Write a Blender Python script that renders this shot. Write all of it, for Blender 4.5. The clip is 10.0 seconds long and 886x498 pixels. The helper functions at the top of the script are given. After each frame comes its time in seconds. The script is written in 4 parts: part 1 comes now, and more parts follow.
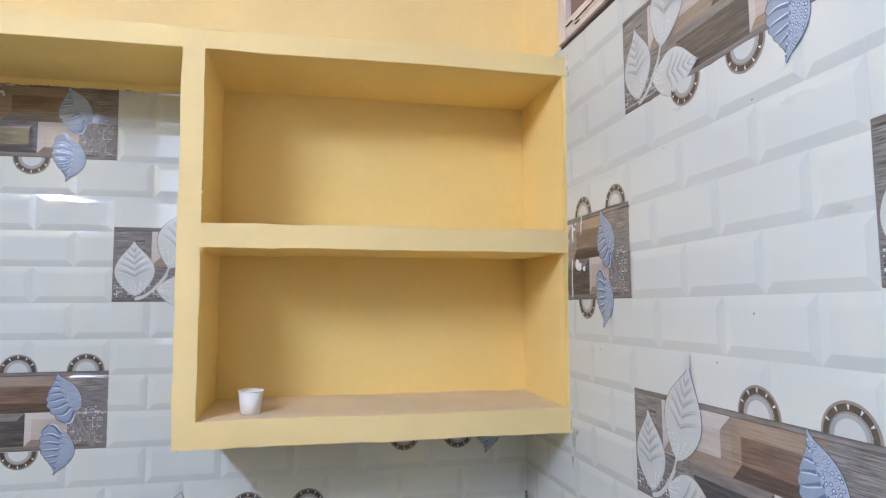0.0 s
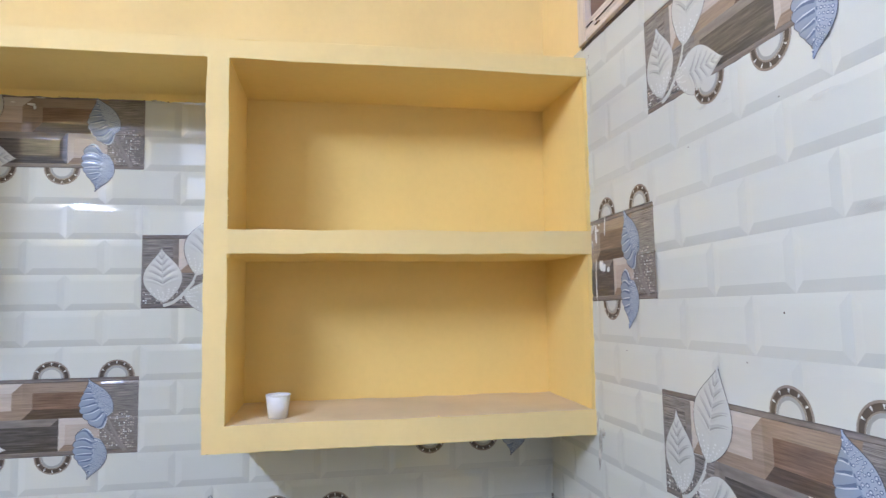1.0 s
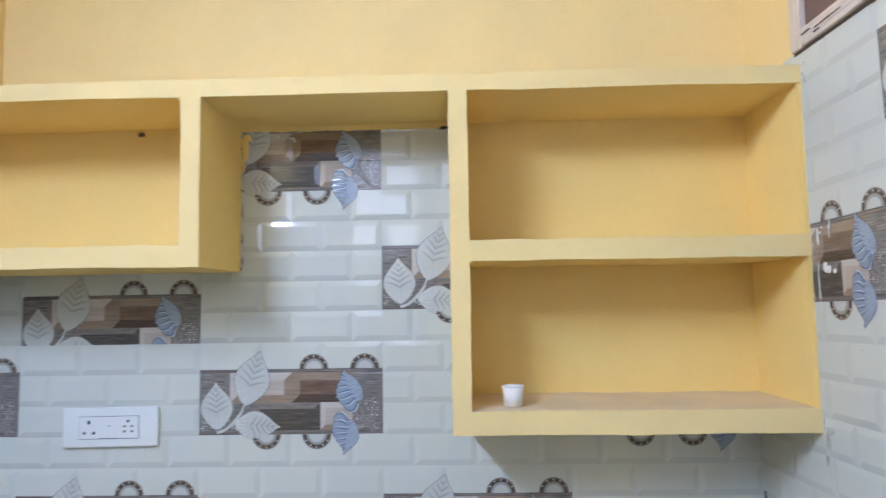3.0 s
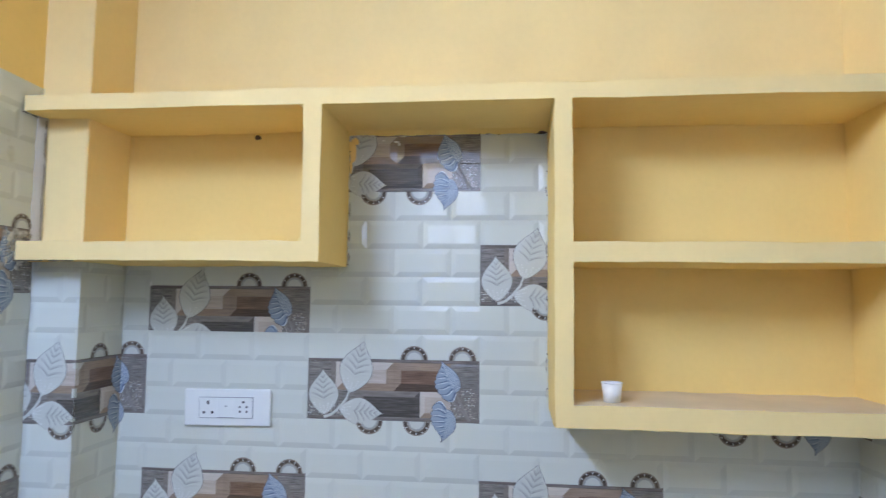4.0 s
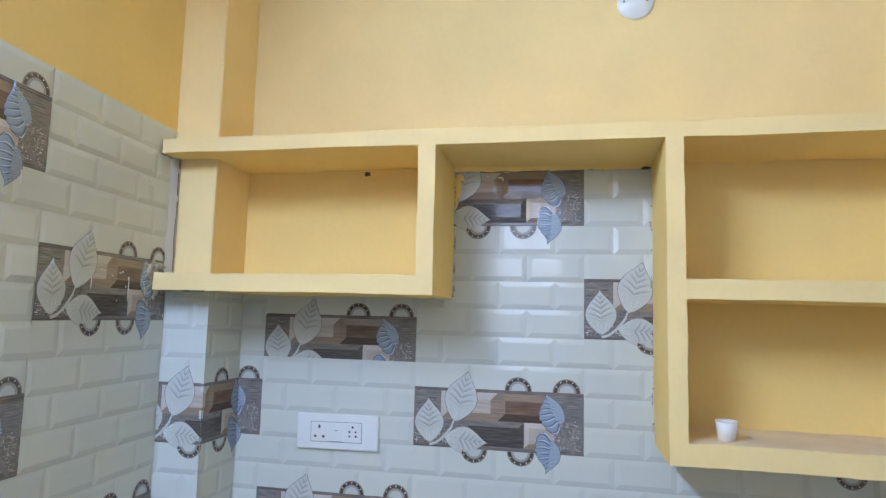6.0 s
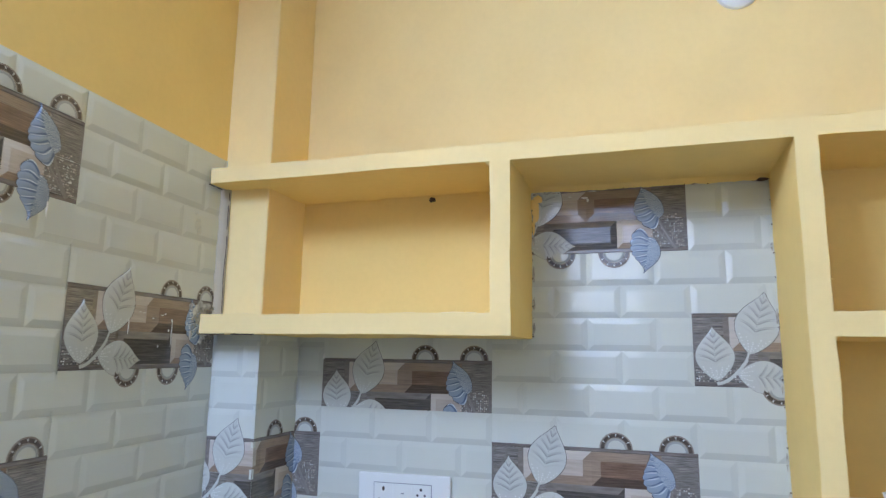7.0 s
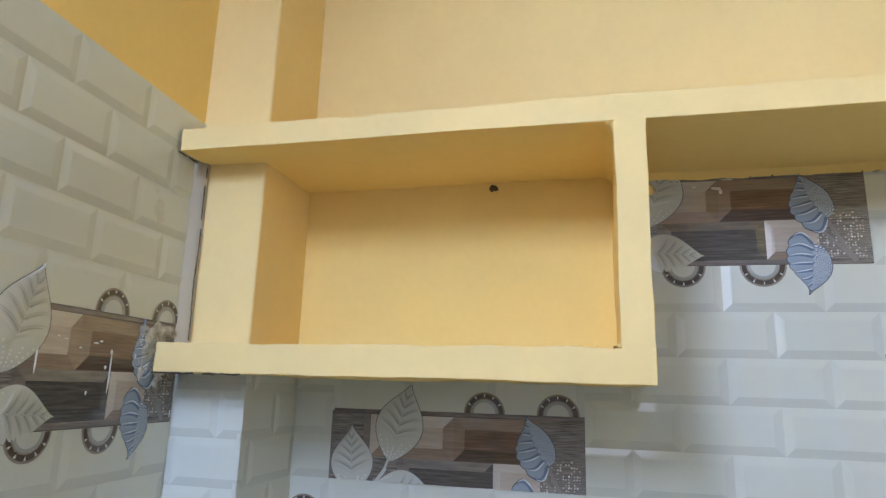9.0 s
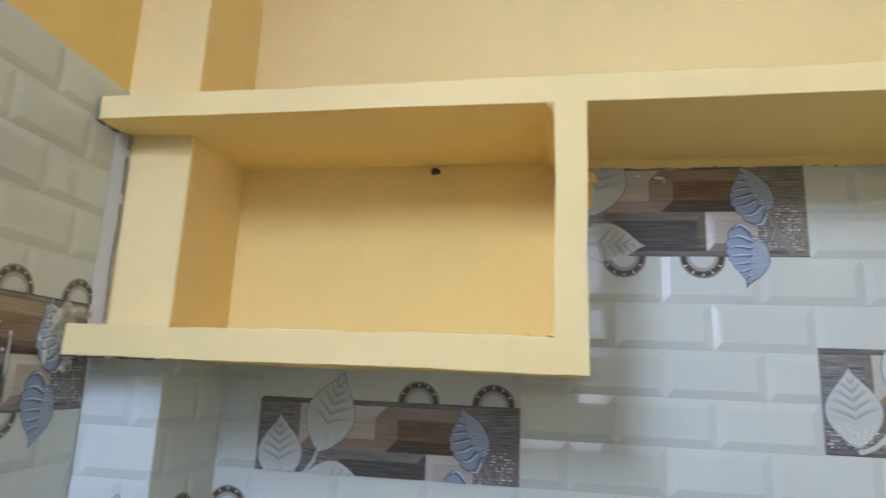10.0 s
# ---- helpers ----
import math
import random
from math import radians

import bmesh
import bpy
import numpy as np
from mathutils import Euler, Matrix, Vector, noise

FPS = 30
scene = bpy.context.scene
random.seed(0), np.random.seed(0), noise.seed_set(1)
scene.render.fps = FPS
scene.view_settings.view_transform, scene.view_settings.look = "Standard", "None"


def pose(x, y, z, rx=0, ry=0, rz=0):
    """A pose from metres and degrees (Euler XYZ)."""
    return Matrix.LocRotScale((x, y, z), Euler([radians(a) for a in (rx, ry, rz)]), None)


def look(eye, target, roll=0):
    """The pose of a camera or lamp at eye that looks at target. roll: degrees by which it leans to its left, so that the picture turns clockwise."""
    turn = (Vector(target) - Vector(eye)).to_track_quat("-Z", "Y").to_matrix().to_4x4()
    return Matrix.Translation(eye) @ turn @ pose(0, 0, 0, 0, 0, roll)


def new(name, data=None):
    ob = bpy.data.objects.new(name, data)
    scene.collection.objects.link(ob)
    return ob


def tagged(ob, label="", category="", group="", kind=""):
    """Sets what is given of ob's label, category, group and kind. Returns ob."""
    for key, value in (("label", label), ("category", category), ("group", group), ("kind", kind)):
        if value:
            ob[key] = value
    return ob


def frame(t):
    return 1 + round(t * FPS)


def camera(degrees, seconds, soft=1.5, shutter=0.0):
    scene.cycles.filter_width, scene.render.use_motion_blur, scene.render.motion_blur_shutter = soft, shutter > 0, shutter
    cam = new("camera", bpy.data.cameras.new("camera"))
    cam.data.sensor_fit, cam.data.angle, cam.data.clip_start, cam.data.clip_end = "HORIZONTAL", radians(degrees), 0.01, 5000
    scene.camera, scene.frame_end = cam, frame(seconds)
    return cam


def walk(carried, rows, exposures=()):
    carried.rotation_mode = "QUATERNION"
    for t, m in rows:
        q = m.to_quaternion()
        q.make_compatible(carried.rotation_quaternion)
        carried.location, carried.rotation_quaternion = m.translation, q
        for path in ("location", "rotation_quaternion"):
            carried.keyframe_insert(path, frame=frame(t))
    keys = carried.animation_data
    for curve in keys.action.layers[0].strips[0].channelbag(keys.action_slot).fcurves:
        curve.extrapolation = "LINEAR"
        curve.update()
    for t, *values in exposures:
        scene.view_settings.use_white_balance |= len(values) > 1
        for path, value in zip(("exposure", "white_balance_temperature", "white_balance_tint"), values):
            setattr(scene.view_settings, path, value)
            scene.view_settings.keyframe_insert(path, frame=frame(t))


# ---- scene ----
cam = camera(70.3, 10.0, 1.3, 0.5)
PATH = [
    (0, (0.411, -1.437, 1.618), (0.817, 0.516, 1.757), -0.0),
    (0.5, (0.412, -1.436, 1.617), (0.794, 0.522, 1.76), -0.5),
    (1, (0.403, -1.439, 1.618), (0.749, 0.526, 1.767), -0.7),
    (1.5, (0.384, -1.45, 1.624), (0.62, 0.53, 1.779), -0.8),
    (2, (0.353, -1.466, 1.624), (0.454, 0.525, 1.787), -0.6),
    (2.5, (0.286, -1.499, 1.627), (0.365, 0.493, 1.788), -0.6),
    (2.7, (0.248, -1.521, 1.624), (0.271, 0.472, 1.786), -0.8),
    (4, (0.079, -1.638, 1.616), (-0.135, 0.345, 1.774), 0.6),
    (4.5, (0.045, -1.648, 1.624), (-0.293, 0.317, 1.791), 1.3),
    (5, (0.001, -1.708, 1.635), (-0.375, 0.248, 1.808), 1.7),
    (6.3, (-0.043, -1.706, 1.647), (-0.463, 0.237, 1.869), 1.0),
    (6.5, (-0.058, -1.658, 1.637), (-0.491, 0.283, 1.844), 0.2),
    (7, (-0.096, -1.501, 1.659), (-0.703, 0.376, 1.989), 0.9),
    (7.5, (-0.129, -1.418, 1.662), (-0.729, 0.471, 1.934), 1.2),
    (8, (-0.205, -1.34, 1.642), (-0.895, 0.51, 1.96), 1.6),
    (8.5, (-0.333, -1.198, 1.668), (-0.932, 0.661, 2.098), 1.1),
    (9, (-0.425, -1.113, 1.687), (-0.903, 0.781, 2.117), 1.7),
    (9.5, (-0.45, -1.087, 1.689), (-0.882, 0.822, 2.099), 2.2),
    (10, (-0.395, -1.065, 1.686), (-0.752, 0.86, 2.091), 2.4),
]
walk(cam, [(t, look(eye, target, roll)) for t, eye, target, roll in PATH],
     [(0, 0.48, 6500, 27), (2.5, 0.47, 6350, 24), (4.5, 0.41, 6000, 22), (6.5, 0.36, 6000, 22), (8, 0.34, 6250, 19), (8.5, 0.32, 6500, 20), (9, 0.30, 6400, 22), (10, 0.28, 6250, 22)])

# ---- world and light ----
world = bpy.data.worlds.new("world")
scene.world = world
world.use_nodes = True
wn = world.node_tree
sky = wn.nodes.new("ShaderNodeTexSky")
sky.sky_type = "NISHITA"
sky.sun_disc = False
sky.sun_elevation, sky.sun_rotation = radians(50), radians(200)
wn.links.new(sky.outputs[0], wn.nodes["Background"].inputs[0])
wn.nodes["Background"].inputs[1].default_value = 0.15
TUBE_POWER = 440.0
SKY_POWER = 2.6

# ---- plan, metres ----
XL, XR = -1.0895, 0.917          # tiled faces of the side walls
Y_FRONT = -3.0                   # wall behind the camera
CEIL = 3.25
TW, TH = 0.453, 0.300            # wall tile
ROW0 = 1.222                     # foot of tile row 0 on the back wall
SHELF_Y = -0.252                 # front of the masonry shelves
Z_TOP0, Z_TOP1 = 2.063, 2.102
Z_MID0, Z_MID1 = 1.699, 1.744
Z_LOW0, Z_LOW1 = 1.343, 1.392
Z_LEFT0, Z_LEFT1 = 1.698, 1.747
X_D1, X_D2, X_D3, X_D4 = -0.398, -0.355, 0.174, 0.215
PX, PY = -0.981, -0.181          # pillar corner
XP = -1.113                      # where the pillar meets the left wall


def left_x(y):
    """The tiled face of the left wall, which is out of square."""
    return -1.085 - 0.0615 * (y + 0.636)



# ---- materials ----
def mat(name, base, rough=0.5, spec=0.5, coat=0.0, metal=0.0):
    m = bpy.data.materials.new(name)
    m.use_nodes = True
    b = m.node_tree.nodes["Principled BSDF"]
    b.inputs["Base Color"].default_value = (*base, 1)
    b.inputs["Roughness"].default_value = rough
    b.inputs["Specular IOR Level"].default_value = spec
    b.inputs["Coat Weight"].default_value = coat
    b.inputs["Coat Roughness"].default_value = 0.04
    b.inputs["Metallic"].default_value = metal
    return m, m.node_tree.nodes, m.node_tree.links, b


def coords(n, l, space="Object", scale=(1, 1, 1)):
    tc, mp = n.new("ShaderNodeTexCoord"), n.new("ShaderNodeMapping")
    mp.inputs["Scale"].default_value = scale
    l.new(tc.outputs[space], mp.inputs["Vector"])
    return mp.outputs[0]


def noise_tex(n, l, vec, scale, detail=4, rough=0.55):
    t = n.new("ShaderNodeTexNoise")
    t.inputs["Scale"].default_value, t.inputs["Detail"].default_value, t.inputs["Roughness"].default_value = scale, detail, rough
    l.new(vec, t.inputs["Vector"])
    return t.outputs["Fac"]


def ramp(n, l, fac, stops):
    r = n.new("ShaderNodeValToRGB")
    while len(r.color_ramp.elements) < len(stops):
        r.color_ramp.elements.new(0.5)
    for e, (p, c) in zip(r.color_ramp.elements, stops):
        e.position, e.color = p, (*c, 1)
    l.new(fac, r.inputs[0])
    return r.outputs[0]


def blend(n, l, kind, fac, a, b):
    x = n.new("ShaderNodeMix")
    x.data_type, x.blend_type = "RGBA", kind
    for sock, v in ((x.inputs[0], fac), (x.inputs[6], a), (x.inputs[7], b)):
        if hasattr(v, "node"):
            l.new(v, sock)
        else:
            sock.default_value = v if isinstance(v, float) else (*v, 1)
    return x.outputs[2]


def bump(n, l, b, height, strength, dist=0.001):
    k = n.new("ShaderNodeBump")
    k.inputs["Strength"].default_value, k.inputs["Distance"].default_value = strength, dist
    l.new(height, k.inputs["Height"])
    l.new(k.outputs[0], b.inputs["Normal"])


def scaled(c, k):
    return tuple(min(1, v * k) for v in c)


def paint(name, base, rough=0.55, mottling=0.08, sheen=0.35):
    """Emulsion on hand-trowelled plaster."""
    m, n, l, b = mat(name, base, rough, sheen)
    v = coords(n, l)
    big = noise_tex(n, l, v, 3.5, 3)
    fine = noise_tex(n, l, v, 60, 5, 0.6)
    c = ramp(n, l, big, [(0.3, scaled(base, 1 - mottling)), (0.7, scaled(base, 1 + mottling * 0.5))])
    c = blend(n, l, "MULTIPLY", 0.18, c, ramp(n, l, fine, [(0.35, (0.9, 0.89, 0.87)), (0.6, (1, 1, 1))]))
    l.new(c, b.inputs["Base Color"])
    add = n.new("ShaderNodeMath")
    add.operation = "MULTIPLY_ADD"
    l.new(noise_tex(n, l, v, 220, 3), add.inputs[0])
    add.inputs[1].default_value = 0.35
    l.new(noise_tex(n, l, v, 22, 4), add.inputs[2])
    bump(n, l, b, add.outputs[0], 0.16, 0.002)
    return m


def glaze(name, base, grain=None, dark=0.6, rough=0.07, stretch=(6, 6, 60), spread=0.5):
    """Glossy printed ceramic; grain: strength of a printed wood grain along the tile."""
    m, n, l, b = mat(name, base, rough, 0.5, 0.3)
    v = coords(n, l)
    if grain:
        g = noise_tex(n, l, coords(n, l, "Object", stretch), 3.0, 6, 0.65)
        c = ramp(n, l, g, [(0.5 - spread * 0.35, scaled(base, dark)), (0.5, base), (0.5 + spread * 0.35, scaled(base, 1 + grain))])
    else:
        c = ramp(n, l, noise_tex(n, l, v, 6, 3), [(0.3, scaled(base, 0.965)), (0.7, base)])
    l.new(c, b.inputs["Base Color"])
    bump(n, l, b, noise_tex(n, l, v, 14, 2), 0.25, 0.0012)
    return m


# one emulsion in two tones: deeper for shaded surfaces, paled for directly lit ones
YELLOW = paint("yellow_emulsion", (0.95, 0.675, 0.237), 0.8, 0.035, 0.2)
LIT_YELLOW = paint("yellow_emulsion_lit", (0.935, 0.69, 0.30), 0.7, 0.05, 0.5)
DUSTED_YELLOW = paint("plaster_dusted_emulsion", (0.86, 0.67, 0.41), 0.85, 0.12)
CEILING_GREY = paint("grey_ceiling_plaster", (0.25, 0.25, 0.255), 0.8)
FLOOR_STONE = paint("pale_floor_stone", (0.33, 0.325, 0.32), 0.3)
BARE_CEMENT = paint("bare_cement", (0.24, 0.24, 0.245), 0.85, 0.2)
WHITE_T = glaze("white_glaze", (0.665, 0.68, 0.60))
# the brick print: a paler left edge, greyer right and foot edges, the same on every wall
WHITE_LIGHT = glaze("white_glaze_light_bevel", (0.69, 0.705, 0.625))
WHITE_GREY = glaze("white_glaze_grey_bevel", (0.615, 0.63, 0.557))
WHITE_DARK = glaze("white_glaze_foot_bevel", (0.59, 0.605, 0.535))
STEM = glaze("grey_stem_print", (0.27, 0.245, 0.225), None, rough=0.12)
GROUT = paint("grey_white_grout", (0.63, 0.63, 0.58), 0.8)
WOOD_GREY = glaze("grey_wood_print", (0.215, 0.193, 0.172), 0.75, 0.35, 0.10, (9, 9, 230))
WOOD_STRIP = glaze("grey_brown_strip_print", (0.20, 0.17, 0.15), 0.5, 0.6, 0.10, (4, 4, 60))
BEIGE = glaze("beige_print", (0.50, 0.42, 0.35), 0.15, 0.85, 0.09, (4, 4, 40))
BEIGE_LIGHT = glaze("pale_beige_print", (0.58, 0.52, 0.45), 0.1, 0.9, 0.09, (4, 4, 40))
BROWN = glaze("brown_wood_print", (0.205, 0.125, 0.083), 0.5, 0.55, 0.09, (4, 4, 90))
BROWN_MID = glaze("tan_wood_print", (0.32, 0.235, 0.17), 0.25, 0.75, 0.09, (4, 4, 90))
BROWN_DARK = glaze("dark_brown_print", (0.11, 0.075, 0.055), 0.5, 0.6, 0.09, (4, 4, 90))
DARK = glaze("charcoal_wood_print", (0.095, 0.083, 0.072), 0.6, 0.55, 0.08, (5, 5, 90))
DARK_EDGE = glaze("grey_edge_print", (0.22, 0.19, 0.165), 0.3, 0.75, 0.09, (4, 4, 40))
LEAF_WHITE = glaze("white_leaf_print", (0.59, 0.60, 0.545), None, rough=0.12)
LEAF_GREY = glaze("grey_leaf_shade_print", (0.37, 0.375, 0.345), None, rough=0.12)
LEAF_MID = glaze("mid_grey_leaf_print", (0.48, 0.485, 0.445), None, rough=0.12)
LEAF_RIB = glaze("pale_rib_print", (0.66, 0.72, 0.76), None, rough=0.12)
LEAF_BLUE_DARK = glaze("dark_blue_leaf_print", (0.15, 0.195, 0.28), None, rough=0.20)
LEAF_BLUE = glaze("blue_leaf_print", (0.30, 0.365, 0.44), None, rough=0.20)
LEAF_BLUE_PALE = glaze("pale_blue_leaf_print", (0.41, 0.47, 0.54), None, rough=0.20)
OUTLINE = glaze("dark_outline_print", (0.10, 0.095, 0.10), None, rough=0.12)
RING = glaze("bronze_ring_print", (0.095, 0.072, 0.055), 0.3, 0.7, 0.1, (20, 20, 20))
RING_RIM = glaze("pale_bronze_rim_print", (0.30, 0.25, 0.20), None, rough=0.1)
DOT = glaze("white_dot_print", (0.76, 0.775, 0.73), None, rough=0.12)
PLASTIC = mat("white_plastic", (0.79, 0.80, 0.765), 0.28)[0]
PLASTIC_LINE = mat("grey_plastic_gap", (0.26, 0.26, 0.27), 0.5)[0]
SLOT = mat("dark_socket_hole", (0.03, 0.02, 0.02), 0.6)[0]
PAPER = paint("white_cup_paper", (0.84, 0.80, 0.73), 0.6, 0.03)
FILLER = paint("cream_corner_mortar", (0.50, 0.43, 0.31), 0.8, 0.2)
MORTAR_GAP_DARK = paint("dark_mortar_and_gap", (0.10, 0.07, 0.05), 0.9, 0.3)
RAW_WOOD = glaze("raw_pinkish_wood", (0.72, 0.60, 0.50), 0.2, 0.5, 0.6, (60, 3, 60), 0.7)
RAW_WOOD_UPRIGHT = glaze("raw_pinkish_upright_wood", (0.74, 0.61, 0.49), 0.2, 0.6, 0.6, (60, 60, 3), 0.7)
BOARD = paint("brown_hardboard", (0.23, 0.135, 0.10), 0.6, 0.15)
METAL = mat("grey_painted_steel", (0.35, 0.35, 0.36), 0.4)[0]
GLASS, gn, gl, gb = mat("window_glass", (1, 1, 1), 0.02)
gb.inputs["Transmission Weight"].default_value = 1.0


def glow(name, colour, strength):
    m, n, l, b = mat(name, (0.9, 0.9, 0.9), 0.3)
    b.inputs["Emission Color"].default_value = (*colour, 1)
    b.inputs["Emission Strength"].default_value = strength
    return m


TUBE_GLOW = glow("glowing_tube", (0.50, 0.69, 1.0), TUBE_POWER)


# ---- mesh helpers ----
def to_mesh(name, bm, mats, smooth=False, recalc=False):
    if recalc:
        bmesh.ops.recalc_face_normals(bm, faces=bm.faces)
    me = bpy.data.meshes.new(name)
    bm.to_mesh(me)
    bm.free()
    for m in mats if isinstance(mats, (list, tuple)) else [mats]:
        me.materials.append(m)
    if smooth:
        for p in me.polygons:
            p.use_smooth = True
    return me


def part(name, bm, material, parent=None, label="", smooth=False, recalc=False):
    ob = new(name, to_mesh(name, bm, material, smooth, recalc))
    ob.parent = parent
    if label:
        ob["label"] = label
    return ob


def empty(name, m=None):
    ob = new(name)
    if m is not None:
        ob.matrix_world = m
    return ob


def add_box(bm, x0, x1, y0, y1, z0, z1, bevel=0.0, segments=2, mi=0):
    vs = [bm.verts.new((x, y, z)) for x in (x0, x1) for y in (y0, y1) for z in (z0, z1)]
    quads = [(0, 1, 3, 2), (4, 6, 7, 5), (0, 4, 5, 1), (2, 3, 7, 6), (0, 2, 6, 4), (1, 5, 7, 3)]
    fs = [bm.faces.new([vs[i] for i in q]) for q in quads]
    for f in fs:
        f.material_index = mi
    if bevel:
        es = list({e for f in fs for e in f.edges})
        r = bmesh.ops.bevel(bm, geom=es, offset=bevel, segments=segments, profile=0.5, affect="EDGES")
        for f in r["faces"]:
            f.material_index = mi
    return fs


def box(x0, x1, y0, y1, z0, z1, bevel=0.0, segments=2):
    bm = bmesh.new()
    add_box(bm, x0, x1, y0, y1, z0, z1, bevel, segments)
    return bm


def add_lathe(bm, profile, n=32, mi=0, centre=(0, 0, 0), axis="z"):
    """Turned shape from (radius, height) pairs."""
    rings = []
    for r, h in profile:
        ring = []
        for k in range(n):
            a = 2 * math.pi * k / n
            p = (r * math.cos(a), r * math.sin(a), h)
            if axis == "y":
                p = (p[0], -h, p[1])
            elif axis == "x":
                p = (h, p[0], p[1])
            ring.append(bm.verts.new(Vector(p) + Vector(centre)))
        rings.append(ring)
    for a, b in zip(rings, rings[1:]):
        for k in range(n):
            f = bm.faces.new((a[k], a[(k + 1) % n], b[(k + 1) % n], b[k]))
            f.material_index = mi
    return rings


# ---- setting: walls, floor, ceiling ----
def setting(name, bm, material, label, category):
    return tagged(part(name, bm, material, recalc=True), label, category, kind="structure")


def wall_with_hole(axis, face, back, a0, a1, z0, z1, ha0, ha1, hz0, hz1):
    """A thick wall across an axis, with one opening right through it."""
    bm = bmesh.new()
    lo, hi = min(face, back), max(face, back)
    for a, b, c, d in ((a0, ha0, z0, z1), (ha1, a1, z0, z1), (ha0, ha1, z0, hz0), (ha0, ha1, hz1, z1)):
        if axis == "y":
            add_box(bm, a, b, lo, hi, c, d)
        else:
            add_box(bm, lo, hi, a, b, c, d)
    return bm


T = 0.0028


def skewed_wall():
    bm = box(XL - 0.25, 0, Y_FRONT, T, 0, CEIL)
    for v in bm.verts:
        if v.co.x > -0.1:
            v.co.x = left_x(v.co.y) - T
    return bm


def right_wall():
    bm = wall_with_hole("x", XR + T, XR + 0.2, Y_FRONT, T, 0, CEIL, VENT_Y0, VENT_Y1, VENT_Z0, VENT_Z1)
    for v in bm.verts:
        if v.co.x < XR + 0.1:
            v.co.x += 0.0122 * (-0.5 - v.co.y)
    return bm


VENT_Y0, VENT_Y1, VENT_Z0, VENT_Z1 = -1.05, -0.235, 2.128, 2.62
WIN_X0, WIN_X1, WIN_Z0, WIN_Z1 = -0.64, -0.08, 1.95, 2.75
# back wall, right wall and pillar get the lit tone, the left wall the shaded
wall_back = setting("wall_back", box(XL - 0.2, XR + 0.2, T, 0.2, 0, CEIL), LIT_YELLOW, "yellow emulsion painted plaster wall in its lit pale tone above white brick-pattern tiles", "wall")
wall_left = setting("wall_left", skewed_wall(), YELLOW, "yellow painted plaster wall with white brick-pattern tiles below", "wall")
wall_right = setting("wall_right", right_wall(), LIT_YELLOW,
                     "yellow painted plaster wall in its lit pale tone with glossy white tiles below", "wall")
wall_front = setting("wall_front", wall_with_hole("y", Y_FRONT, Y_FRONT - 0.2, XL - 0.2, XR + 0.2, 0, CEIL, WIN_X0, WIN_X1, WIN_Z0, WIN_Z1), BARE_CEMENT,
                     "plain bare cement wall with a high window", "wall")
floor = setting("floor", box(XL - 0.2, XR + 0.2, Y_FRONT - 0.2, 0.2, -0.1, 0), FLOOR_STONE, "plain pale stone floor", "floor")
ceiling = setting("ceiling", box(XL - 0.2, XR + 0.2, Y_FRONT - 0.2, 0.2, CEIL, CEIL + 0.1), CEILING_GREY, "plain grey unpainted plaster ceiling", "ceiling")
pillar = setting("pillar", box(XP - 0.1, PX - 0.004, PY + 0.004, T + 0.05, 0, CEIL, 0.004), LIT_YELLOW, "yellow plastered corner pillar in its lit pale tone, tiled on its lower part", "pillar")

# window behind the camera
window_1 = tagged(empty("window_1"), "painted steel window with horizontal grille bars high in the wall", "window", kind="structure")
bm = bmesh.new()
yw = Y_FRONT - 0.08
for a in ((WIN_X0, WIN_X0 + 0.035, WIN_Z0, WIN_Z1), (WIN_X1 - 0.035, WIN_X1, WIN_Z0, WIN_Z1), (WIN_X0 + 0.035, WIN_X1 - 0.035, WIN_Z0, WIN_Z0 + 0.035),
          (WIN_X0 + 0.035, WIN_X1 - 0.035, WIN_Z1 - 0.035, WIN_Z1), (-0.380, -0.340, WIN_Z0 + 0.035, WIN_Z1 - 0.035)):
    add_box(bm, a[0], a[1], yw - 0.02, yw + 0.02, a[2], a[3], 0.003)
part("window_frame", bm, METAL, window_1)
for a, b in ((WIN_X0 + 0.035, -0.380), (-0.340, WIN_X1 - 0.035)):
    ob = part("pane", box(a, b, yw - 0.002, yw + 0.002, WIN_Z0 + 0.035, WIN_Z1 - 0.035), GLASS, window_1)
    ob.visible_shadow = False

# ventilator in the right wall
window_2 = tagged(empty("window_2"), "unpainted pinkish wooden ventilator frame closed with a brown board", "window", kind="structure")
fw = 0.038
vx0, vx1 = XR - 0.012, XR + 0.075


def timber(name, x0, x1, y0, y1, z0, z1, parent, along):
    bm = box(x0, x1, y0, y1, z0, z1, 0.003)
    bmesh.ops.subdivide_edges(bm, edges=[e for e in bm.edges if e.calc_length() > 0.2], cuts=14)
    for v in bm.verts:
        k = noise.noise(v.co * 9) * 0.0022 + noise.noise(v.co * 40) * 0.0008
        v.co += Vector((k, 0 if along == "y" else k, 0 if along == "z" else k))
    return part(name, bm, RAW_WOOD if along == "y" else RAW_WOOD_UPRIGHT, parent)


timber("frame_jamb", vx0, vx1, VENT_Y1 - fw, VENT_Y1, VENT_Z0, VENT_Z1, window_2, "z")
timber("frame_jamb", vx0, vx1, VENT_Y0, VENT_Y0 + fw, VENT_Z0, VENT_Z1, window_2, "z")
timber("frame_sill", vx0, vx1, VENT_Y0 + fw, VENT_Y1 - fw, VENT_Z0, VENT_Z0 + fw, window_2, "y")
timber("frame_head", vx0, vx1, VENT_Y0 + fw, VENT_Y1 - fw, VENT_Z1 - fw, VENT_Z1, window_2, "y")
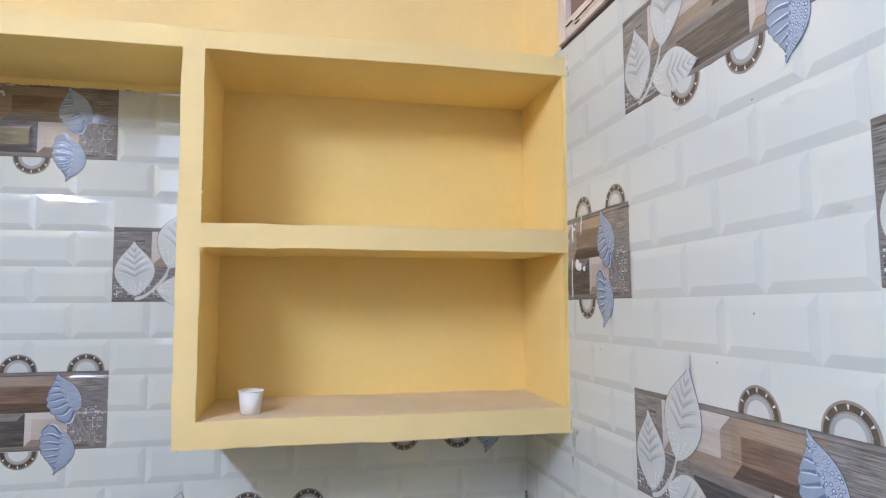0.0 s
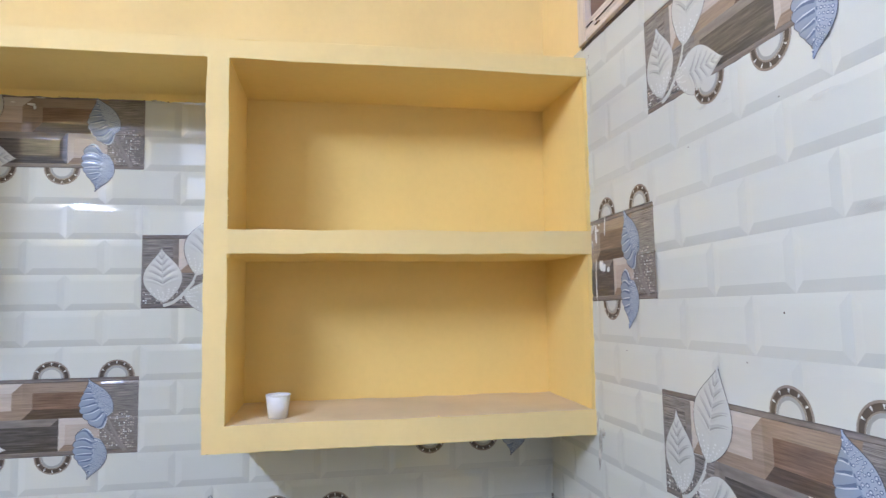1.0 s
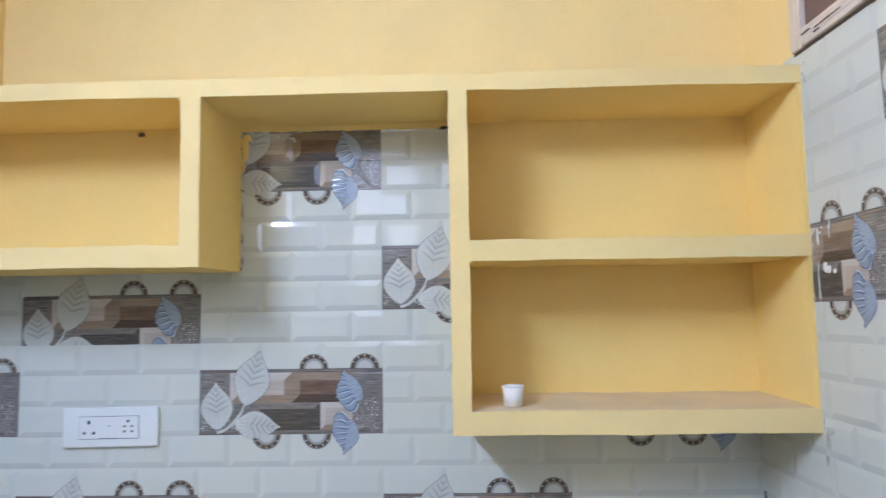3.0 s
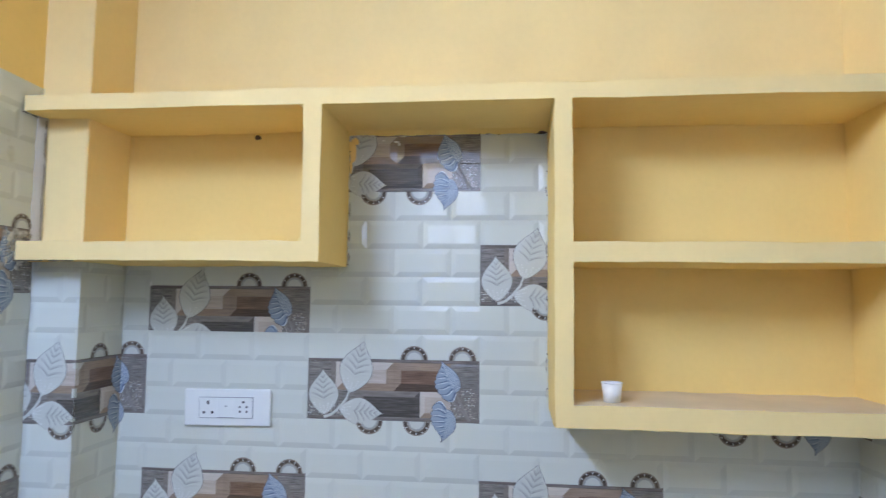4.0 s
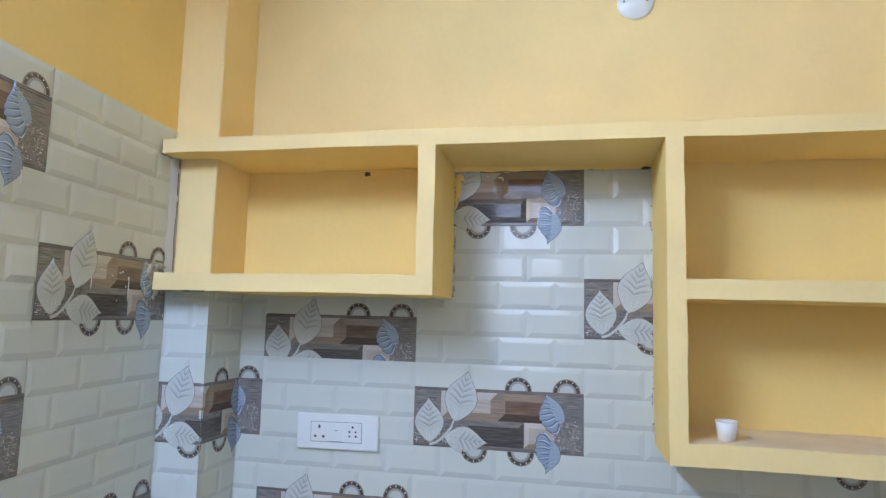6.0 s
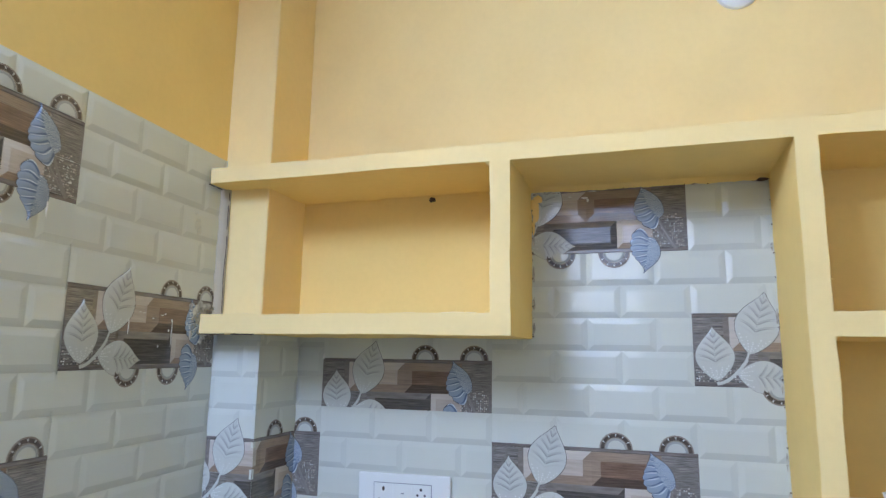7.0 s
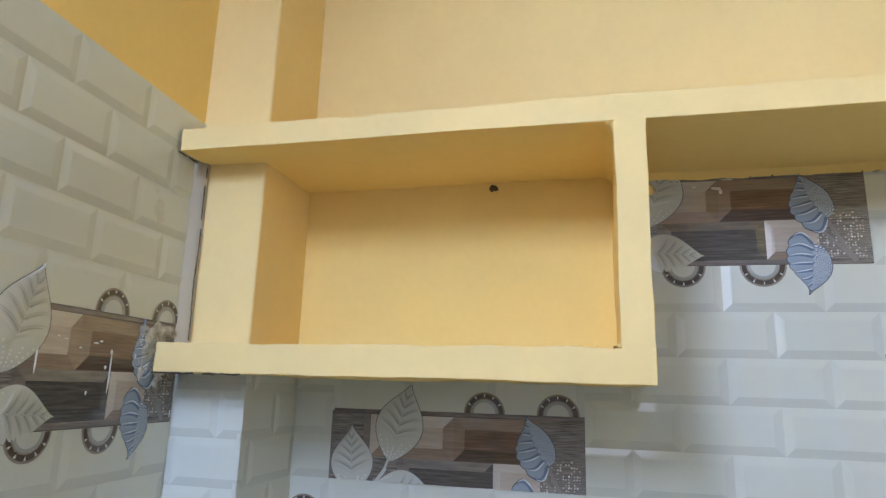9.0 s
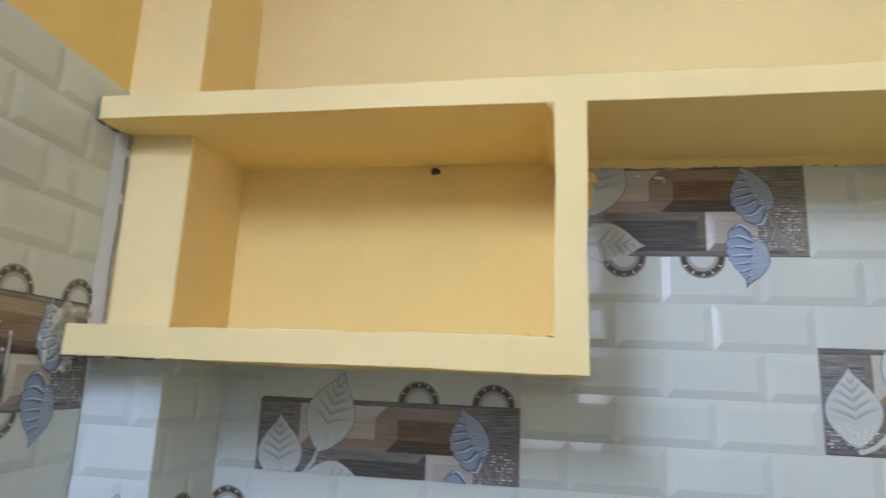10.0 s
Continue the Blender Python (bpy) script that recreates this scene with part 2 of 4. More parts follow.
# solid dark strip stands for the shadowed gap below the sill
part("sill_shade_strip", box(XR - 0.004, XR + 0.03, VENT_Y0, VENT_Y1, VENT_Z0 - 0.006, VENT_Z0 + 0.001), MORTAR_GAP_DARK, window_2, "dark strip drawn as the shaded gap under the sill")
bm = bmesh.new()
crack_rnd = random.Random(14)
y = VENT_Y0 + 0.05
while y < VENT_Y1 - 0.03:
    w, z = crack_rnd.uniform(0.02, 0.07), VENT_Z0 + crack_rnd.choice((0.010, 0.017, 0.024)) + crack_rnd.uniform(-0.002, 0.002)
    if crack_rnd.random() < 0.5:
        add_box(bm, vx0 - 0.0030, vx0 + 0.004, y, y + w, z, z + crack_rnd.uniform(0.0004, 0.0009))
    y += w * crack_rnd.uniform(0.5, 1.3)
tagged(part("sill_cracks", bm, MORTAR_GAP_DARK, window_2, "dark cracks along the weathered sill"), kind="stuff")
part("board", box(XR + 0.002, XR + 0.014, VENT_Y0 + fw, VENT_Y1 - fw, VENT_Z0 + fw, VENT_Z1 - fw), BOARD, window_2, "plain brown hardboard panel")

# tube light on the left wall
tube_light = tagged(empty("tube_light", pose(left_x(-1.95) - T, -1.95, 2.68, 0, 0, 3.52)), "white fluorescent tube light on a steel batten fixed to the wall", "tube light")
part("batten", box(-0.006, 0.026, -0.62, 0.62, -0.024, 0.024, 0.004), PLASTIC, tube_light)
for s in (-1, 1):
    part("lamp_holder", box(0.02, 0.062, s * 0.612 - 0.008, s * 0.612 + 0.008, -0.02, 0.02, 0.004), PLASTIC, tube_light)
bm = bmesh.new()
add_lathe(bm, [(0.013, -0.60), (0.013, 0.60)], 16, 0, (0, 0, 0), "z")
bmesh.ops.rotate(bm, verts=bm.verts, matrix=Matrix.Rotation(radians(90), 3, "X"))
bmesh.ops.translate(bm, verts=bm.verts, vec=(0.046, 0, 0))
part("tube", bm, TUBE_GLOW, tube_light, "glowing cool white tube", True)

# daylight in the window opening
sky_lamp = bpy.data.lights.new("window_daylight", "AREA")
sky_lamp.shape, sky_lamp.size, sky_lamp.size_y = "RECTANGLE", WIN_X1 - WIN_X0 - 0.08, WIN_Z1 - WIN_Z0 - 0.08
sky_lamp.energy, sky_lamp.color = SKY_POWER, (0.57, 0.725, 1.0)
ob = new("window_daylight", sky_lamp)
ob.matrix_world = look(((WIN_X0 + WIN_X1) / 2, Y_FRONT - 0.03, (WIN_Z0 + WIN_Z1) / 2), ((WIN_X0 + WIN_X1) / 2, 0, 1.6))

# ---- masonry shelves ----
def cuts(marks, step):
    out = []
    for a, b in zip(marks, marks[1:]):
        k = max(1, round((b - a) / step))
        out += [a + (b - a) * i / k for i in range(k)]
    return out + [marks[-1]]


def shelf_unit():
    """The plastered frame as one solid, cut into its slabs and uprights."""
    xs = cuts([-1.104, X_D1, X_D2, X_D3, X_D4, XR + 0.003], 0.014)
    zs = cuts([Z_LOW0, Z_LOW1, Z_LEFT0, Z_MID0, Z_MID1, Z_TOP0, Z_TOP1], 0.014)
    ys = cuts([SHELF_Y, SHELF_Y + 0.02, T + 0.01], 0.02)

    def solid(x, z):
        if z > Z_TOP0:
            return True
        if x < X_D2 and z > Z_LEFT0:
            return x > X_D1 or z < Z_MID1
        if x > X_D3:
            return x < X_D4 or z < Z_LOW1 or Z_MID0 < z < Z_MID1
        return False

    nx, nz = len(xs) - 1, len(zs) - 1
    full = {(i, k) for i in range(nx) for k in range(nz) if solid((xs[i] + xs[i + 1]) / 2, (zs[k] + zs[k + 1]) / 2)}
    bm = bmesh.new()
    made = {}

    def at(i, j, k):
        if (i, j, k) not in made:
            made[i, j, k] = bm.verts.new((xs[i], ys[j], zs[k]))
        return made[i, j, k]

    for i, k in full:
        bm.faces.new((at(i, 0, k), at(i + 1, 0, k), at(i + 1, 0, k + 1), at(i, 0, k + 1)))
        for j in range(len(ys) - 1):
            if (i - 1, k) not in full:
                bm.faces.new((at(i, j, k), at(i, j, k + 1), at(i, j + 1, k + 1), at(i, j + 1, k)))
            if (i + 1, k) not in full:
                bm.faces.new((at(i + 1, j, k), at(i + 1, j + 1, k), at(i + 1, j + 1, k + 1), at(i + 1, j, k + 1)))
            if (i, k - 1) not in full:
                bm.faces.new((at(i, j, k), at(i, j + 1, k), at(i + 1, j + 1, k), at(i + 1, j, k)))
            if (i, k + 1) not in full:
                bm.faces.new((at(i, j, k + 1), at(i + 1, j, k + 1), at(i + 1, j + 1, k + 1), at(i, j + 1, k + 1)))
    bm.normal_update()
    sharp = [e for e in bm.edges if len(e.link_faces) == 2 and e.calc_face_angle(0) > 1]
    bmesh.ops.bevel(bm, geom=sharp, offset=0.0045, segments=2, profile=0.5, affect="EDGES", clamp_overlap=True)
    bm.normal_update()
    moved = []
    for v in bm.verts:
        p = v.co
        k = 0.0022 * noise.noise(p * 5) + 0.0020 * noise.noise(p * 17 + Vector((3, 1, 7))) + 0.0011 * noise.noise(p * 48)
        moved.append(p + v.normal * k + Vector((0.0012 * noise.noise(p * 7 + Vector((9, 0, 0))), 0, 0.0022 * noise.noise(Vector((p.x * 4, 0, p.z * 3))))))
    for v, p in zip(bm.verts, moved):
        v.co = p

    unit = tagged(empty("masonry_shelf", pose(0, 0, 0)), "yellow painted plastered masonry wall shelves with open compartments", "shelf")

    def where(c):
        if c.z > Z_TOP0 + 0.001:
            return "top_slab"
        if c.x < X_D2 + 0.002:
            return "bottom_slab" if c.z < Z_MID1 + 0.004 else "divider"
        if c.x < X_D4 + 0.006 and not (Z_MID0 + 0.004 < c.z < Z_MID1 - 0.004 and c.x > X_D4):
            return "upright"
        return "lower_slab" if c.z < Z_LOW1 + 0.02 else "middle_shelf"

    names = {}
    for f in bm.faces:
        names.setdefault(where(f.calc_center_median()), []).append([v.index for v in f.verts])
    bm.verts.index_update()
    places = [v.co.copy() for v in bm.verts]
    normals = [v.normal.copy() for v in bm.verts]
    for name in sorted(names):
        faces = names[name]
        used = sorted({v for f in faces for v in f})
        remap = {v: n for n, v in enumerate(used)}
        me = bpy.data.meshes.new(name)
        me.from_pydata([places[v] for v in used], [], [[remap[v] for v in f] for f in faces])
        for m in (YELLOW, LIT_YELLOW, DUSTED_YELLOW):
            me.materials.append(m)
        me.update()
        for p in me.polygons:
            p.use_smooth = True
            # front faces take the tone paled for direct light
            if p.normal.y < -0.6:
                p.material_index = 1
            elif p.normal.z > 0.6 and p.center.z < Z_TOP0:
                p.material_index = 2
        ob = new(name, me)
        ob.parent = unit
        wm = ob.modifiers.new("weighted", "WEIGHTED_NORMAL")
        wm.weight = 80
    bm.free()
    return unit


bpy_shelf = shelf_unit()


def plaster_sheet(name, m, w, h, parent, label=""):
    """A plastered face of a compartment, a little uneven; m places its lower left corner, facing -y."""
    bm = bmesh.new()
    nu, nv = max(2, round(w / 0.04)), max(2, round(h / 0.04))
    g = [[bm.verts.new((w * i / nu, 0.0025 * noise.noise(Vector((w * i / nu * 4, h * j / nv * 4, w * 7))), h * j / nv)) for i in range(nu + 1)] for j in range(nv + 1)]
    for j in range(nv):
        for i in range(nu):
            bm.faces.new((g[j][i], g[j][i + 1], g[j + 1][i + 1], g[j + 1][i]))
    ob = part(name, bm, YELLOW, parent, label, True)
    ob.matrix_world = m
    return ob


plaster_sheet("back_panel", pose(PX - 0.02, -0.001, Z_LEFT1 - 0.004), X_D1 - PX + 0.024, Z_TOP0 - Z_LEFT1 + 0.008, bpy_shelf)
plaster_sheet("back_panel", pose(X_D4 - 0.004, -0.004, Z_MID1 - 0.004), XR - X_D4 + 0.006, Z_TOP0 - Z_MID1 + 0.008, bpy_shelf)
plaster_sheet("back_panel", pose(X_D4 - 0.004, -0.006, Z_LOW1 - 0.004), XR - X_D4 + 0.006, Z_MID0 - Z_LOW1 + 0.008, bpy_shelf)
plaster_sheet("side_panel", pose(XR - 0.012, T, Z_MID1 - 0.004, 0, 0, -90), -SHELF_Y + T, Z_TOP0 - Z_MID1 + 0.008, bpy_shelf)
plaster_sheet("side_panel", pose(XR - 0.012, T, Z_LOW1 - 0.004, 0, 0, -90), -SHELF_Y + T, Z_MID0 - Z_LOW1 + 0.008, bpy_shelf)

for z0, z1 in ((Z_MID1 - 0.003, Z_TOP0 + 0.003), (Z_LOW1 - 0.003, Z_MID0 + 0.003)):
    part("side_edge", box(XR - 0.0118, XR + 0.003, SHELF_Y + 0.001, SHELF_Y + 0.03, z0, z1, 0.002), YELLOW, bpy_shelf)

bm = bmesh.new()
lip = []
for x in cuts([X_D2 - 0.002, X_D3 + 0.002], 0.008):
    drop = 0.0115 + 0.0025 * noise.noise(Vector((x * 30, 0, 4))) + 0.0015 * noise.noise(Vector((x * 110, 0, 1)))
    lip.append([bm.verts.new(p) for p in ((x, -0.016, Z_TOP0 + 0.001), (x, -0.006, Z_TOP0 - drop * 0.6), (x, 0.0, Z_TOP0 - drop))])
for a, b in zip(lip, lip[1:]):
    for k in (0, 1):
        bm.faces.new((a[k], b[k], b[k + 1], a[k + 1]))
part("plaster_lip", bm, YELLOW, bpy_shelf, "", True, True)

# ---- wall tiles ----
H0, H1, H2 = 0.0, 0.0012, 0.0016


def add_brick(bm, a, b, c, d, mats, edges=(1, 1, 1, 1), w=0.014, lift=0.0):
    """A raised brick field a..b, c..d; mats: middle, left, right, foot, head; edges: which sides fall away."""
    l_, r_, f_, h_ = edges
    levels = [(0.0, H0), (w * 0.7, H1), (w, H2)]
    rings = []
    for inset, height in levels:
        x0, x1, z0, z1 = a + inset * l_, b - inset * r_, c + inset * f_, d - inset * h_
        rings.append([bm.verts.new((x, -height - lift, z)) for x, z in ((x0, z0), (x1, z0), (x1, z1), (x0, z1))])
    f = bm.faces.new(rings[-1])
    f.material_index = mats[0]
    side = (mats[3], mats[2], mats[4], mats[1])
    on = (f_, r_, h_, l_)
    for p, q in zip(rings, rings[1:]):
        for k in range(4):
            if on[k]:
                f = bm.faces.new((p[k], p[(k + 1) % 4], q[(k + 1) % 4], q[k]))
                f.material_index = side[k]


def add_taper(bm, pts, w, mi):
    """A flat printed line through pts (x, height, z), w wide at its root and fading to a point."""
    last = None
    for i, p in enumerate(pts):
        q, o = pts[min(i + 1, len(pts) - 1)], pts[max(i - 1, 0)]
        d = Vector((q[0] - o[0], q[2] - o[2])).normalized()
        k = w * (1 - i / (len(pts) - 1)) ** 0.8 + 0.00012
        a = (bm.verts.new((p[0] - d.y * k, -p[1], p[2] + d.x * k)), bm.verts.new((p[0] + d.y * k, -p[1], p[2] - d.x * k)))
        if last:
            bm.faces.new((last[0], a[0], a[1], last[1])).material_index = mi
        last = a


def add_leaf(bm, base, tip, half, body, edge, ribs=9, bend=0.0, rise=0.0022, lobes=0.0, mix=None, rim=0.0013):
    """A pillowed leaf with sunken veins from its foot to its tip. mix: material of the other, dotted half."""
    base, tip = Vector(base), Vector(tip)
    ax = tip - base
    length = ax.length
    ax.normalize()
    side = Vector((-ax.y, ax.x))
    ns, nr = ribs * 7, 14

    def width(s):
        if mix is not None:
            return half * math.sin(math.pi * (0.20 + 0.80 * s) ** 0.75) ** (0.78 + 1.9 * s)
        return half * 1.05 * math.sin(math.pi * s ** 0.88) ** (0.88 + 0.50 * s) * (1 - 0.06 * s) if 0 < s < 1 else 0

    def spot(s, r, grow=0.0):
        q = abs(r)
        if mix is not None and r < 0:
            along = s + 0.36 * q * s * (1 - s)
            w = half * 0.74 * math.sin(math.pi * s ** 0.62) ** (0.70 + 0.9 * s) if 0 < s < 1 else 0
            return base + ax * (length * along) + side * ((w + math.copysign(grow, half)) * r + bend * math.sin(math.pi * s) * half)
        if mix is not None:
            wobble = 1 + lobes * (abs(math.sin(math.pi * s * ribs)) - 0.6)
            along = s + 0.50 * (1.5 * q - 0.75 * q * q) * s * (1 - s) - 0.19 * math.sin(math.pi * min(1, q * 0.85)) * (1 - s) ** 3
            along -= grow / length * (1 - s) ** 8
        else:
            wobble = 1
            along = s + 0.68 * (1.6 * q - 0.8 * q * q) * s * (1 - s)
        w = width(s if mix is not None else along)
        return base + ax * (length * along) + side * ((w * wobble + math.copysign(grow, half)) * r + bend * math.sin(math.pi * s) * half)

    def lift(s, r):
        vein = 0 if s < (0.30 if mix is None else 0.04) or (mix is not None and r < 0) else abs(math.sin(math.pi * s * ribs)) ** 0.7 * (1 - abs(r) ** 3)
        return H2 + 0.0006 + rise * (1 - r * r) * 0.40 + rise * 0.5 * vein - (0.0008 if abs(r) < 0.01 else 0)

    rows = []
    for i in range(ns + 1):
        row = []
        for j in range(nr + 1):
            r = -1 + 2 * j / nr
            p = spot(i / ns, r)
            row.append(bm.verts.new((p.x, -lift(i / ns, r), p.y)))
        rows.append(row)
    for i in range(ns):
        for j in range(nr):
            f = bm.faces.new((rows[i][j], rows[i][j + 1], rows[i + 1][j + 1], rows[i + 1][j]))
            f.smooth = True
            f.material_index = mix if mix is not None and j < nr // 2 else body
    for k in range(3 if mix is None else 0, ribs - 1 if mix is None else ribs):
        for sgn in ((-1, 1) if mix is None else (1,)):
            for far, w, mi, up, shift in (((0.92, 0.0030, LMI, 0.0001, 0.30), (0.80, 0.0016, LGI, 0.00022, 0.12)) if mix is None else
                                          ((0.97, 0.0026, LDI, 0.0001, 0.20), (0.97, 0.0016, LRI, 0.00022, 0.0))):
                pts = []
                for i in range(9):
                    r = sgn * (0.03 + (far - 0.03) * i / 8)
                    sk = min(0.985, (k + shift) / ribs)
                    p = spot(sk, r)
                    pts.append((p.x, max(lift(sk, r), lift(min(1, sk + 0.25 / ribs), r)) + up, p.y))
                add_taper(bm, pts, w * (1 - 0.45 * k / ribs), mi)
    pts = [(spot(i / 12, 0).x, H2 + 0.0006 + rise * 0.42, spot(i / 12, 0).y) for i in range(4 if mix is None else 0, 13)]
    add_taper(bm, pts, 0.0011 if mix is None else 0.0016, LMI if mix is None else LDI)
    loop = [spot(i / ns, -1, rim) for i in range(ns + 1)] + [spot(i / ns, 1, rim) for i in range(ns, -1, -1)]
    if mix is not None:
        loop += [spot(0, 1 - 2 * j / 16, rim) for j in range(1, 16)]
    ring = [bm.verts.new((p.x, -H2 - 0.0005, p.y)) for p in loop]
    f = bm.faces.new(ring)
    f.material_index = edge
    return spot


def add_dot(bm, x, z, r, mi, h, n=6):
    f = bm.faces.new([bm.verts.new((x + r * math.cos(6.2832 * k / n), -h, z + r * math.sin(6.2832 * k / n))) for k in range(n)])
    f.material_index = mi


def add_ribbon(bm, pts, w, mi, h):
    pts = [Vector(p) for p in pts]
    rows = []
    for i, p in enumerate(pts):
        d = (pts[min(i + 1, len(pts) - 1)] - pts[max(i - 1, 0)]).normalized()
        s = Vector((-d.y, d.x)) * w
        rows.append((bm.verts.new((p.x + s.x, -h, p.y + s.y)), bm.verts.new((p.x, -h - 0.0004, p.y)), bm.verts.new((p.x - s.x, -h, p.y - s.y))))
    for a, b in zip(rows, rows[1:]):
        for k in (0, 1):
            f = bm.faces.new((a[k], b[k], b[k + 1], a[k + 1]))
            f.material_index = mi


def add_half_ring(bm, x, z, up, r0=0.0350, r1=0.0235):
    n, s = 18, 1 if up else -1
    for ra, rb, ha, hb, mi in ((r0 + 0.001, r0 - 0.002, 0.0022, 0.0026, RIMI), (r0 - 0.002, r1 + 0.002, 0.0026, 0.0026, RNGI), (r1 + 0.002, r1, 0.0029, 0.0029, RIMI),
                               (r1, r1 * 0.8, 0.0024, 0.0030, LGI), (r1 * 0.8, 0.0, 0.0030, 0.0036, LWI)):
        for k in range(n):
            a, b = math.pi * k / n, math.pi * (k + 1) / n
            pts = [(ra, a, ha), (ra, b, ha), (rb, b, hb), (rb, a, hb)] if rb > 0 else [(ra, a, ha), (ra, b, ha), (0, a, hb)]
            f = bm.faces.new([bm.verts.new((x + r * math.cos(t), -h, z + s * r * math.sin(t))) for r, t, h in pts])
            f.material_index = mi
    for k in range(1, 6):
        a = math.pi * k / 6
        rm = (r0 + r1) / 2
        c, d = Vector((math.cos(a), s * math.sin(a))), Vector((-math.sin(a), s * math.cos(a)))
        tri = [c * (rm + 0.003) + d * 0.0016, c * (rm + 0.003) - d * 0.0016, c * (rm - 0.0028)]
        f = bm.faces.new([bm.verts.new((x + p.x, -0.0030, z + p.y)) for p in tri])
        f.material_index = DOTI


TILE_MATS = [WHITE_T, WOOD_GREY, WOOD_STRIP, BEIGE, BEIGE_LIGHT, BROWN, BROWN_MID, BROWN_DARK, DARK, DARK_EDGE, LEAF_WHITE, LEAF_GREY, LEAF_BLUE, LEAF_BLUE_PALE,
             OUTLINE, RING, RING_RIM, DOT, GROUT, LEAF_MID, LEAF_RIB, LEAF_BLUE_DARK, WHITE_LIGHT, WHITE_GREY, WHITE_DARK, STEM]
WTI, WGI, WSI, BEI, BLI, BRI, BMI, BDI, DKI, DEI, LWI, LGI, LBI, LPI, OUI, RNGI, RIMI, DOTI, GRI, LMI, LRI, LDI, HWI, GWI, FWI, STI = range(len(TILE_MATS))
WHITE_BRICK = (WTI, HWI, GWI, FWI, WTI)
ROW_A = (0.0, 1 / 6, 0.5, 5 / 6, 1.0)
ROW_B = (0.0, 1 / 3, 2 / 3, 1.0)
G = 0.00005


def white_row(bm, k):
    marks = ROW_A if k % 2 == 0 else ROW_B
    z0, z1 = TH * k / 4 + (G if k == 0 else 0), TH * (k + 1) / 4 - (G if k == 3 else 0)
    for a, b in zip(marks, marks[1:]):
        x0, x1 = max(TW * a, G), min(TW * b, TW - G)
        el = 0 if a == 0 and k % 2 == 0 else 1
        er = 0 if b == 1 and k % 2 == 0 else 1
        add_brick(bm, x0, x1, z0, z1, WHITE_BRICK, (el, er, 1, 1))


def plain_tile():
    bm = bmesh.new()
    for k in range(4):
        white_row(bm, k)
    return bm


def decor_tile():
    """Tile with a printed and raised band: wood blocks, three white leaves, two blue leaves and half rings."""
    rnd = random.Random(5)
    bm = bmesh.new()
    b0, b1 = 0.0770, 0.2350

    # white rows above and below, cut to the band
    for k, (lo, hi) in ((0, (G, b0)), (3, (b1, TH - G))):
        marks = ROW_A if k == 0 else ROW_B
        for a, b in zip(marks, marks[1:]):
            el = 0 if a == 0 and k == 0 else 1
            er = 0 if b == 1 and k == 0 else 1
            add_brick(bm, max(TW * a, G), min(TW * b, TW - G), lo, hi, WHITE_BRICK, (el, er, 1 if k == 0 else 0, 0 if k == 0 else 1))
    add_brick(bm, G, TW - G, b1 - 0.0085, b1, (WSI,) * 5, (0, 0, 1, 1), 0.0015)
    add_brick(bm, G, TW - G, b0, b0 + 0.0095, (WSI,) * 5, (0, 0, 1, 1), 0.0015)
    lo, hi, mid = b0 + 0.0095, b1 - 0.0085, 0.1530
    U = lambda k: G + k * (TW - 2 * G)
    add_brick(bm, U(0), U(0.165), mid, hi, (WGI, WGI, DEI, WGI, WGI), (0, 1, 0, 0), 0.012)
    add_brick(bm, U(0.165), U(0.505), mid, hi, (BEI, BLI, BMI, BMI, BLI), (1, 1, 1, 1), 0.019)
    add_brick(bm, U(0.505), U(0.835), mid, hi, (BRI, BMI, BRI, BDI, BMI), (1, 0, 1, 1), 0.020)
    add_brick(bm, U(0.835), U(1), mid, hi, (WGI,) * 5, (0, 0, 0, 1), 0.006)
    add_brick(bm, U(0), U(0.30), lo, mid, (WGI, WGI, DEI, WGI, WGI), (0, 1, 0, 0), 0.008)
    add_brick(bm, U(0.30), U(0.66), lo, mid, (DKI, DEI, DKI, DKI, DEI), (1, 1, 1, 1), 0.015)
    add_brick(bm, U(0.66), U(0.835), lo, mid, (BEI, BLI, BEI, BMI, BLI), (1, 0, 1, 1), 0.013)
    add_brick(bm, U(0.835), U(1), lo, mid, (WGI,) * 5, (0, 0, 0, 1), 0.004)

    # chips of mosaic at both ends
    for x0, x1, z0, z1, keep in ((0.004, 0.105, lo + 0.001, 0.120, 0.9), (0.375, 0.449, lo + 0.002, 0.168, 0.9)):
        nx, nz = int((x1 - x0) / 0.0045), int((z1 - z0) / 0.0045)
        for i in range(nx):
            for j in range(nz):
                if rnd.random() < keep * (1 - 0.55 * j / nz):
                    x, z, w = x0 + i * 0.0045, z0 + j * 0.0045, 0.0014 + 0.0017 * rnd.random()
                    f = bm.faces.new([bm.verts.new((x + p, -H2 - 0.0003, z + q)) for p, q in ((0, 0), (w, 0), (w, w), (0, w))])
                    f.material_index = DOTI if rnd.random() < 0.22 else BLI if rnd.random() < 0.45 else DEI if x0 > 0.2 else OUI

    # half rings
    for x, up in ((0.283, 1), (0.409, 1), (0.167, 0), (0.291, 0)):
        add_half_ring(bm, x, b1 if up else b0, up)

    # stems and leaves
    stem = [(0.045 + 0.062 * s, 0.083 + 0.052 * s ** 1.8) for s in [i / 10 for i in range(11)]]
    add_ribbon(bm, stem, 0.0033, LWI, H2 + 0.0006)
    add_ribbon(bm, [(0.105 + 0.008 * s, 0.133 + 0.022 * s) for s in (0, 0.5, 1)], 0.0022, LWI, H2 + 0.0006)
